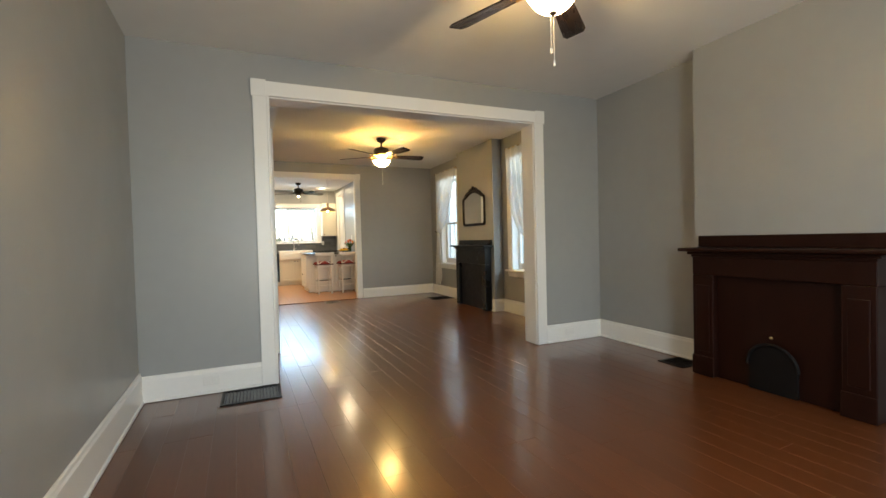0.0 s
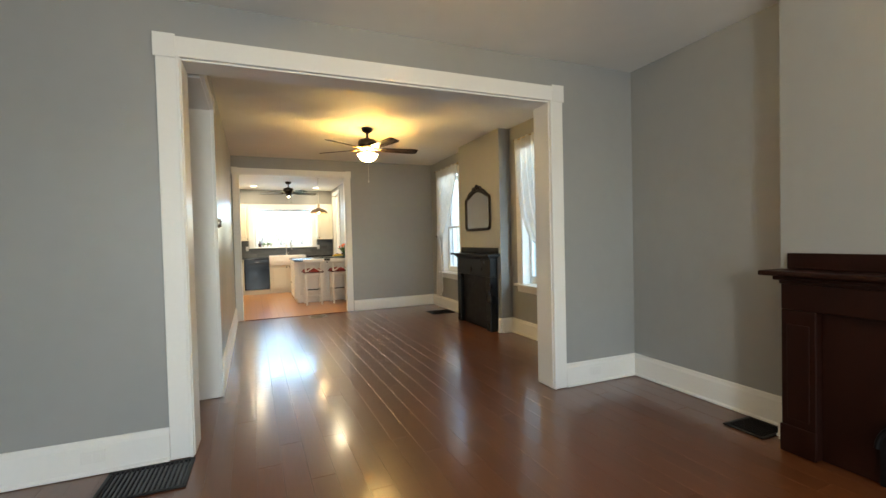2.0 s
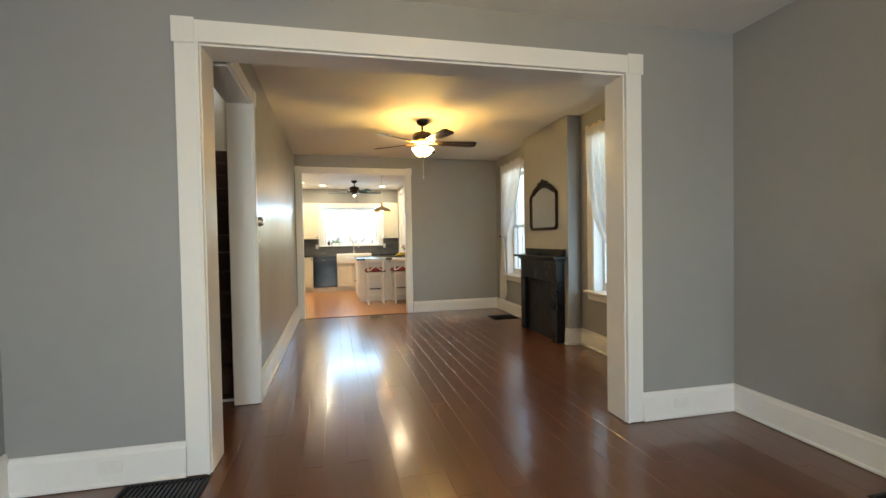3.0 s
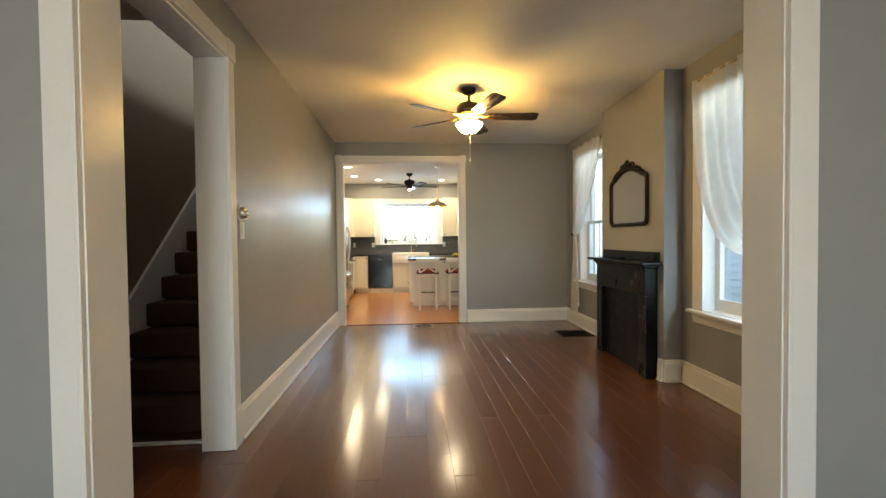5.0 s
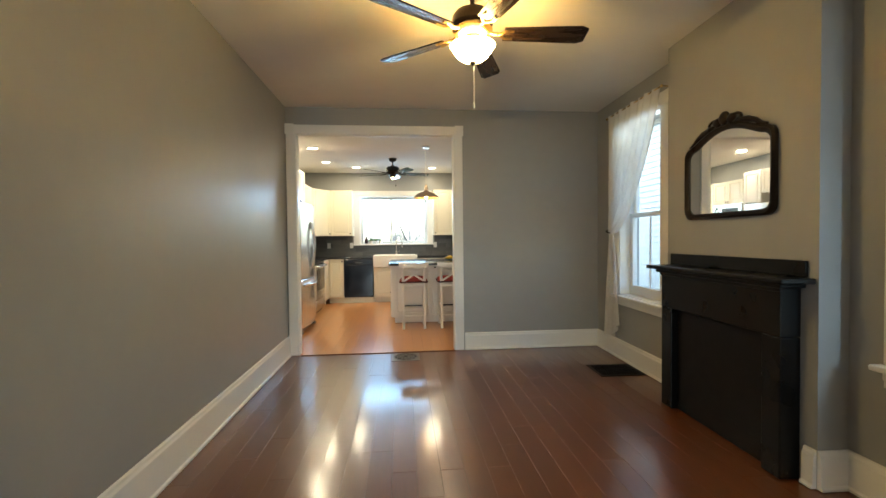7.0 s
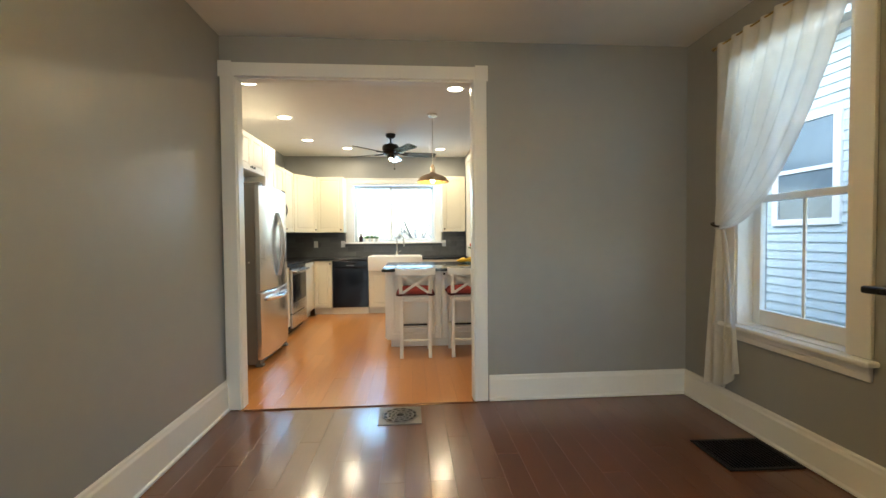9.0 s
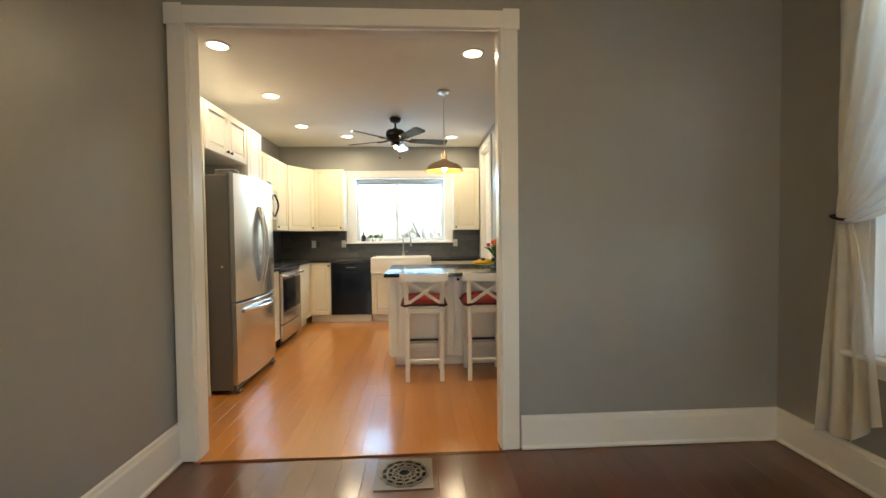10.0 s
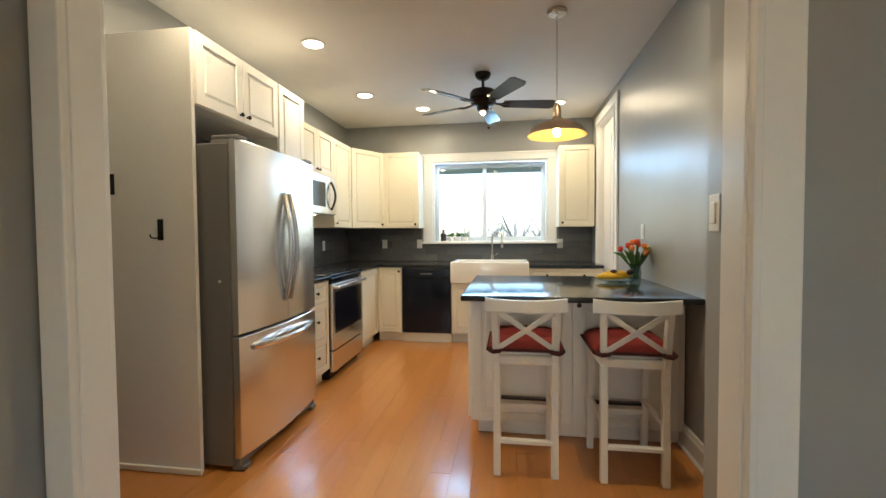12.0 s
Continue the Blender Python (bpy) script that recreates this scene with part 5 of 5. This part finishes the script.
for oy in (11.1, 11.97, 12.35):
    plate("white outlet on the slate backsplash", pose(KXL + 0.013, oy, 1.135, rz=90), 1, True)
plate("white switch plate on the kitchen wall", pose(KXR - 0.001, 11.114, 1.27, rz=-90))
plate("white switch plate beside the kitchen opening", pose(2.269, 9.04, 1.32, rz=-90))
plate("white outlet set in the tall baseboard", NL @ pose(3.28, -0.021, 0.105, 0, 90, 0), 1, True)
plate("white outlet set in the tall baseboard", NL @ pose(-0.22, -0.021, 0.105, 0, 90, 0), 1, True)
for hx, hz in ((-0.439, 1.537), (-0.156, 1.294)):
    hk = thing("wall_hook", "small black hook on the white panel", "hook", pose(hx, 9.6145, hz), "hooks on the panel")
    bm = bm_new()
    box(bm, -0.016, 0.016, -0.006, -0.0003, -0.055, 0.055, 0.002)
    part("back_plate", bm, IRON, hk)
    bm = bm_new()
    tube(bm, [(0, -0.005, -0.035), (-0.012, -0.025, -0.045), (-0.028, -0.034, -0.04), (-0.034, -0.034, -0.025)], 0.004, 8)
    part("prong", bm, IRON, hk, "", True)
# on the window sill
bt = thing("soap_bottle", "small dark bottle on the kitchen sill", "bottle", pose(0.80, KY1 + 0.03, KZ0 + 0.0065))
bm = bm_new()
lathe(bm, [(0, 0), (0.034, 0), (0.036, 0.02), (0.036, 0.09), (0.014, 0.115), (0.014, 0.13), (0.02, 0.135), (0.02, 0.15), (0, 0.15)], 20)
part("bottle", bm, PLUM, bt, "", True)
rng = random.Random(21)
for px, n in ((0.90, 26), (1.0, 30), (1.09, 18)):
    pp = thing("potted_plant", "small green plant in a pale pot on the sill", "plant", pose(px, KY1 + 0.03, KZ0 + 0.0065), "plants on the sill")
    bm = bm_new()
    lathe(bm, [(0, 0), (0.028, 0), (0.036, 0.055), (0.032, 0.055), (0.028, 0.045), (0, 0.045)], 20)
    part("pot", bm, CERAMIC, pp, "", True)
    bm = bm_new()
    for _ in range(n):
        a, e = rng.uniform(0, 6.28), rng.uniform(0.2, 1.3)
        L = rng.uniform(0.04, 0.09)
        d = Vector((math.cos(a) * math.cos(e), 0.7 * math.sin(a) * math.cos(e), math.sin(e)))
        p = Vector((0, 0, 0.045))
        tube(bm, [p, p + d * L * 0.6 + Vector((0, 0, 0.01)), p + d * L], [0.002, 0.007, 0.001], 5, 0.25)
    part("leaves", bm, LEAF, pp)


# ---- floor registers ----
def register(label, m, w, d, slats, material=IRON):
    """A louvred metal register lying on the floor; local x across the slats."""
    ob = thing("floor_register", label, "floor vent", m)
    bm = bm_new()
    b = 0.022
    box(bm, 0, w, 0, b, 0.001, 0.009, 0.003)
    box(bm, 0, w, d - b, d, 0.001, 0.009, 0.003)
    box(bm, 0, b, b, d - b, 0.001, 0.0085, 0.003)
    box(bm, w - b, w, b, d - b, 0.001, 0.0085, 0.003)
    part("frame", bm, material, ob)
    bm = bm_new()
    box(bm, b, w - b, b, d - b, 0.0005, 0.002)
    part("backing", bm, BLACKGLOSS, ob)
    for i in range(slats):
        x = b + (w - 2 * b) * (i + 0.5) / slats
        bm = bm_new()
        bar(bm, (x, b, 0.005), (x, d - b, 0.005), 0.004, 0.007, 0.0)
        part("slat", bm, material, ob)
    return ob


register("black louvred iron floor register by the opening", NL @ pose(-0.145, -0.375, 0), 0.42, 0.335, 16)
register("dark louvred floor register beside the mantel", RL @ pose(-0.30, -1.29, 0), 0.265, 0.25, 12)
register("large black louvred floor register under the window", RD @ pose(-0.46, 1.83, 0), 0.42, 0.345, 18)
vr = thing("floor_register", "dull pewter floor register with round pierced medallion", "floor vent", pose(1.452, 8.272, 0))
bm = bm_new()
box(bm, 0, 0.295, 0, 0.29, 0.001, 0.006, 0.002)
part("frame", bm, PEWTER, vr)
bm = bm_new()
lathe(bm, [(0, 0.0065), (0.118, 0.0065), (0.118, 0.004), (0, 0.004)], 40, at=(0.1475, 0.145, 0))
part("backing", bm, BLACKGLOSS, vr)
bm = bm_new()
for r in (0.030, 0.062, 0.092, 0.118):
    tube(bm, [(0.1475 + r * math.cos(a), 0.145 + r * math.sin(a), 0.008) for a in [i * math.pi / 20 for i in range(41)]], 0.0035, 6)
for i in range(12):
    a = i * math.pi / 6
    for r in (0.046, 0.077, 0.105):
        c = Vector((0.1475 + r * math.cos(a + r * 3), 0.145 + r * math.sin(a + r * 3), 0.008))
        q = r * 0.22
        tube(bm, [c + Vector((q * math.cos(t), q * math.sin(t), 0)) for t in [j * math.pi / 5 for j in range(11)]], 0.0028, 5)
part("medallion", bm, PEWTER, vr, "round pierced scrollwork", True)

# ---- outside ----
gr = built("ground", [(-60, 60, -60, 120, -0.75, -0.55)], GRASS, "dull winter lawn around the house", "ground")
nb = thing("neighbour_house", "pale vinyl-sided neighbouring house with dark window", "house", pose(6.5, 8.19, -0.55))
bm = bm_new()
box(bm, 0.02, 6.0, 0.0, 9.0, 0.0, 4.35)
part("wall", bm, SIDING, nb)
bm = bm_new()
v = [bm.verts.new(p) for p in ((-0.35, -0.3, 4.30), (-0.35, 9.3, 4.30), (3.0, -0.3, 6.0), (3.0, 9.3, 6.0), (6.4, -0.3, 4.3), (6.4, 9.3, 4.3))]
for f in ((0, 1, 3, 2), (2, 3, 5, 4), (0, 2, 4), (1, 5, 3), (0, 4, 5, 1)):
    bm.faces.new([v[i] for i in f])
bmesh.ops.recalc_face_normals(bm, faces=bm.faces[:])
part("roof", bm, SHINGLE, nb)
bm = bm_new()
box(bm, -0.42, -0.34, -0.3, 9.3, 4.22, 4.34, 0.01)
part("gutter", bm, TRIM, nb)
bm = bm_new()
box(bm, -0.03, 0.02, 1.79, 2.52, 1.98, 3.15)
nw = part("window", bm, SASHDARK, nb)
bm = bm_new()
for a, b, c, e in ((1.70, 1.79, 1.90, 3.24), (2.52, 2.61, 1.90, 3.24), (1.79, 2.52, 3.15, 3.24), (1.79, 2.52, 1.90, 1.98), (1.79, 2.52, 2.55, 2.60)):
    box(bm, -0.05, 0.0, a, b, c, e, 0.006)
part("frame", bm, TRIM, nw)
SB = bm_new()
sv = [SB.verts.new(p) for p in ((0.019, 0, 0), (-0.022, 0, 0), (-0.004, 0, 0.113), (0.019, 0, 0.113), (0.019, 9, 0), (-0.022, 9, 0), (-0.004, 9, 0.113), (0.019, 9, 0.113))]
for f in ((0, 1, 2, 3), (7, 6, 5, 4), (0, 4, 5, 1), (1, 5, 6, 2), (2, 6, 7, 3)):
    SB.faces.new([sv[i] for i in f])
sme = bpy.data.meshes.new("siding_board")
SB.to_mesh(sme)
SB.free()
sme.materials.append(SIDING)
for i in range(37):
    ob = new("siding_board", sme)
    ob.parent, ob.location = nb, (0, 0, 0.12 + 0.113 * i)

BM = bm_new()
box(BM, 0, 0.20, 0, 0.09, 0, 0.06, 0.004, 1)
brick_me = bpy.data.meshes.new("brick")
BM.to_mesh(brick_me)
BM.free()
brick_me.materials.append(BRICK)
bw = thing("brick_building", "old red brick wall at the neighbour's end", "brick wall", pose(6.58, 8.0, -0.55))
bm = bm_new()
box(bm, 0.0, 2.7, 0.012, 0.185, 0, 4.25)
part("wall", bm, MORTAR, bw)
for r in range(24):
    for c in range(12):
        ob = new("brick", brick_me)
        ob.parent = bw
        ob.location = (0.005 + 0.215 * c + (0.107 if r % 2 else 0), 0.0, 0.30 + 0.072 * r)
mb = thing("meter_box", "grey electric meter box on the brick wall", "meter box", pose(7.0, 7.998, 0.92))
bm = bm_new()
box(bm, 0, 0.26, -0.12, 0.0, 0, 0.34, 0.02)
part("box", bm, SIDING, mb)
bm = bm_new()
tube(bm, [(0.13, -0.06, 0), (0.13, -0.06, -1.2)], 0.02, 8)
part("conduit", bm, SIDING, mb, "", True)
rng = random.Random(8)
pile = thing("brick_pile", "heap of loose red bricks in the yard", "brick pile", pose(6.45, 7.15, -0.55))
bm = bm_new()
lathe(bm, [(0.80, 0.0), (0.62, 0.5), (0.42, 0.9), (0, 1.1)], 20)
part("core", bm, BRICK, pile)
for i in range(150):
    a, h = rng.uniform(0, 6.28), rng.uniform(0, 1) ** 1.3
    r = 0.84 * (1 - h) ** 0.8 + 0.02
    ob = new("brick", brick_me)
    ob.parent = pile
    ob.matrix_basis = pose(r * math.cos(a), r * math.sin(a), 0.02 + 1.10 * h, rng.uniform(-35, 35), rng.uniform(-35, 35), rng.uniform(0, 360)) @ pose(-0.1, -0.045, -0.03)

# porch eave over the sink window, trees beyond
ev = thing("porch_roof", "pale porch roof edge above the sink window", "porch roof")
bm = bm_new()
box(bm, -0.8, 3.2, KY1 + 0.6, KY1 + 2.6, 2.55, 2.74)
part("soffit", bm, SIDING, ev)
bm = bm_new()
box(bm, -0.8, 3.2, KY1 + 2.601, KY1 + 2.66, 2.40, 2.78, 0.006)
part("fascia", bm, SIDING, ev)
for px in (-0.7, 3.1):
    bm = bm_new()
    box(bm, px - 0.05, px + 0.05, KY1 + 2.45, KY1 + 2.55, -0.55, 2.549, 0.006)
    part("post", bm, TRIM, ev)


def tree(m, seed, h):
    """A bare winter tree: trunk with limbs, and many fine twigs."""
    rg = random.Random(seed)
    ob = thing("tree", "bare grey winter tree with fine twigs", "tree", m, "trees behind the house")
    bm, tw = bm_new(), bm_new()
    trunk = [Vector((0.15 * math.sin(i + seed), 0.1 * i, 0)) * 0.3 + Vector((0, 0, h * 0.55 * i / 5)) for i in range(6)]
    tube(bm, trunk, [0.16, 0.14, 0.12, 0.10, 0.08, 0.05], 8)
    for k in range(13):
        p = trunk[2 + k % 4]
        a = 2.4 * k + rg.uniform(-0.4, 0.4)
        d = Vector((math.cos(a), math.sin(a), rg.uniform(0.5, 1.2))).normalized()
        L = h * rg.uniform(0.22, 0.42)
        pts = [p, p + d * L * 0.5 + Vector((0, 0, 0.1)), p + d * L + Vector((0, 0, 0.35))]
        tube(bm, pts, [0.05, 0.032, 0.012], 6)
        for q in range(16):
            s = p + d * L * rg.uniform(0.3, 1.0)
            e = (d + Vector((rg.uniform(-1, 1), rg.uniform(-1, 1), rg.uniform(-0.3, 1)))).normalized() * rg.uniform(0.3, 0.9)
            tube(tw, [s, s + e * 0.5 + Vector((0, 0, 0.03)), s + e], [0.007, 0.005, 0.003], 4)
    part("trunk", bm, BARK, ob, "", True)
    part("crown", tw, BARK, ob, "fine bare twigs")
    return ob


for k, (tx, ty, th_) in enumerate(((-1.4, 24, 2.9), (0.4, 21, 2.3), (1.9, 20, 2.7), (2.9, 19, 2.9), (4.6, 23, 3.3), (-4.5, 30, 3.6), (7.0, 28, 3.6), (1.0, 28, 2.9))):
    tree(pose(tx, ty, -0.55), 30 + k, th_)


def shrub(m, seed, h):
    """A leafless bush: many arching stems from one foot, with side twigs."""
    rg = random.Random(seed)
    ob = thing("shrub", "bare tangled winter bush in the yard", "bush", m, "bushes behind the house")
    bm, tw = bm_new(), bm_new()
    for k in range(40):
        a, lean = rg.uniform(0, 6.28), rg.uniform(0.1, 0.55)
        top = h * rg.uniform(0.6, 1.0)
        d = Vector((math.cos(a), math.sin(a), 0))
        pts = [d * 0.06, d * lean * 0.35 * top + Vector((0, 0, top * 0.45)), d * lean * 0.8 * top + Vector((0, 0, top * 0.8)), d * lean * 1.3 * top + Vector((0, 0, top))]
        tube(bm, pts, [0.008, 0.006, 0.004, 0.002], 5)
        for q in range(9):
            s = pts[1].lerp(pts[3], rg.uniform(0, 1))
            e = Vector((rg.uniform(-1, 1), rg.uniform(-1, 1), rg.uniform(-0.2, 1))).normalized() * rg.uniform(0.15, 0.45)
            tube(tw, [s, s + e * 0.5 + Vector((0, 0, 0.02)), s + e], [0.004, 0.003, 0.002], 4)
    part("stems", bm, BARK, ob, "", True)
    part("twigs", tw, BARK, ob, "fine bare twigs")
    return ob


for k, (sx, sy, sh) in enumerate(((0.1, 17.4, 1.85), (1.2, 18.0, 1.9), (2.3, 17.2, 2.0), (3.0, 17.8, 2.3), (-1.2, 18.2, 2.1))):
    shrub(pose(sx, sy, -0.55), 60 + k, sh)

# ---- slate backsplash ----
bs = built("backsplash", [(KXL + 0.001, KXR - 0.002, KY1 - 0.006, KY1 - 0.0005, 0.913, KZ0 - 0.03), (KXL + 0.001, KW0 - 0.15, KY1 - 0.006, KY1 - 0.0005, KZ0 - 0.03, 1.339), (KW1 + 0.14, KXR - 0.002, KY1 - 0.006, KY1 - 0.0005, KZ0 - 0.03, 1.339), (KXL + 0.0005, KXL + 0.006, 10.62, KY1 - 0.007, 0.913, 1.339)],
           GROUT, "dark slate tile backsplash in running bond", "backsplash")
TILES = {}


def tile(w, h):
    key = (round(w, 3), round(h, 3))
    if key not in TILES:
        bm = bm_new()
        box(bm, 0.001, w - 0.001, -0.012, -0.004, 0.001, h - 0.001, 0.0018, 1)
        me = bpy.data.meshes.new("tile")
        bm.to_mesh(me)
        bm.free()
        me.materials.append(SLATE)
        TILES[key] = me
    return TILES[key]


rows = [(0.914 + 0.085 * i, 0.085) for i in range(5)]
for i, (z, h) in enumerate(rows):
    for turn, a, b in ((0, KXL + 0.014, KXR - 0.003), (90, 10.63, KY1 - 0.014)):
        x = a - (0.15 if i % 2 else 0.0)
        while x < b:
            xa, xb = max(x, a), min(x + 0.30, b)
            spans = [(xa, xb)]
            if turn == 0 and z + h > KZ0 - 0.035:
                spans = [(s, min(e, KW0 - 0.15)) for s, e in spans if s < KW0 - 0.15] + [(max(s, KW1 + 0.14), e) for s, e in spans if e > KW1 + 0.14]
            for s, e in spans:
                if e - s > 0.012:
                    ob = new("tile", tile(e - s, h))
                    ob.parent = bs
                    ob.matrix_basis = pose(s, KY1, z) if turn == 0 else pose(KXL, s, z, rz=90)
            x += 0.30

# ---- floor planks ----
hall = built("floor", [(LX - 0.1, 4.1, SY - T, 8.60, -0.10, -0.012), (2.77, 4.1, 8.60, 8.79, -0.10, -0.012), (LX - 0.1, KXL - 0.1, 8.60, 8.79, -0.10, -0.012)], SUBFLOOR, "dark cherry plank floor, glossy and slightly worn", "floor")
kitch = built("floor_kitchen", [(KXL - 0.1, KXR + 0.1, 8.60, KY1 + 0.1, -0.10, -0.012)], SUBFLOOR, "amber bamboo plank floor, glossy", "floor")
PLANKS = {}


def plank_mesh(w, l, material):
    key = (round(w, 3), round(l, 2), material.name)
    if key not in PLANKS:
        bm = bm_new()
        g, c = 0.0002, 0.0011
        low = [bm.verts.new(p) for p in ((g, g, -0.011), (w - g, g, -0.011), (w - g, l - g, -0.011), (g, l - g, -0.011))]
        mid = [bm.verts.new(p) for p in ((g, g, -c * 0.7), (w - g, g, -c * 0.7), (w - g, l - g, -c * 0.7), (g, l - g, -c * 0.7))]
        top = [bm.verts.new(p) for p in ((g + c, g + c, 0), (w - g - c, g + c, 0), (w - g - c, l - g - c, 0), (g + c, l - g - c, 0))]
        bm.faces.new(top)
        for a, b in ((low, mid), (mid, top)):
            for i in range(4):
                j = (i + 1) % 4
                bm.faces.new((a[i], a[j], b[j], b[i]))
        me = bpy.data.meshes.new("plank")
        bm.to_mesh(me)
        bm.free()
        me.materials.append(material)
        PLANKS[key] = me
    return PLANKS[key]


def lay(parent, x0, x1, w, l, span, material, rng):
    """Rows of planks along y; span(x) gives where a row begins and ends."""
    n = math.ceil((x1 - x0) / w)
    for i in range(n):
        x = x0 + i * w
        ww = min(w, x1 - x)
        if ww < 0.01:
            continue
        ya, yb = span(x + ww / 2)
        y = ya
        first = rng.choice((0.3, 0.5, 0.7, 0.9, 1.1)) * l / 1.2
        while y < yb - 0.02:
            ll = min(first if y == ya else l, yb - y)
            if yb - y - ll < 0.06:
                ll = yb - y
            ob = new("plank", plank_mesh(ww, ll, material))
            ob.location = (x, y, rng.uniform(-0.0007, 0.0))
            ob.parent = parent
            y += ll


rng = random.Random(3)
lay(hall, LX, 3.90, 0.13, 1.45, lambda x: (SY, 5.0) if x < DX else (SY, 8.60 if 0.45 < x < 2.16 else 8.642), DARKWOOD, rng)
lay(kitch, KXL, KXR, 0.115, 1.6, lambda x: (8.612 if 0.45 < x < 2.16 else 8.70, KY1), BAMBOO, rng)
bm = bm_new()
tube(bm, [(0.47 + 0.17 * i, 8.605, 0.003 + 0.002 * math.sin(i)) for i in range(11)], 0.009, 8, 0.6)
tagged(part("threshold", bm, DARKWOOD, None, "", True), "thin reddish wooden threshold between the floors", "threshold", "", "structure")
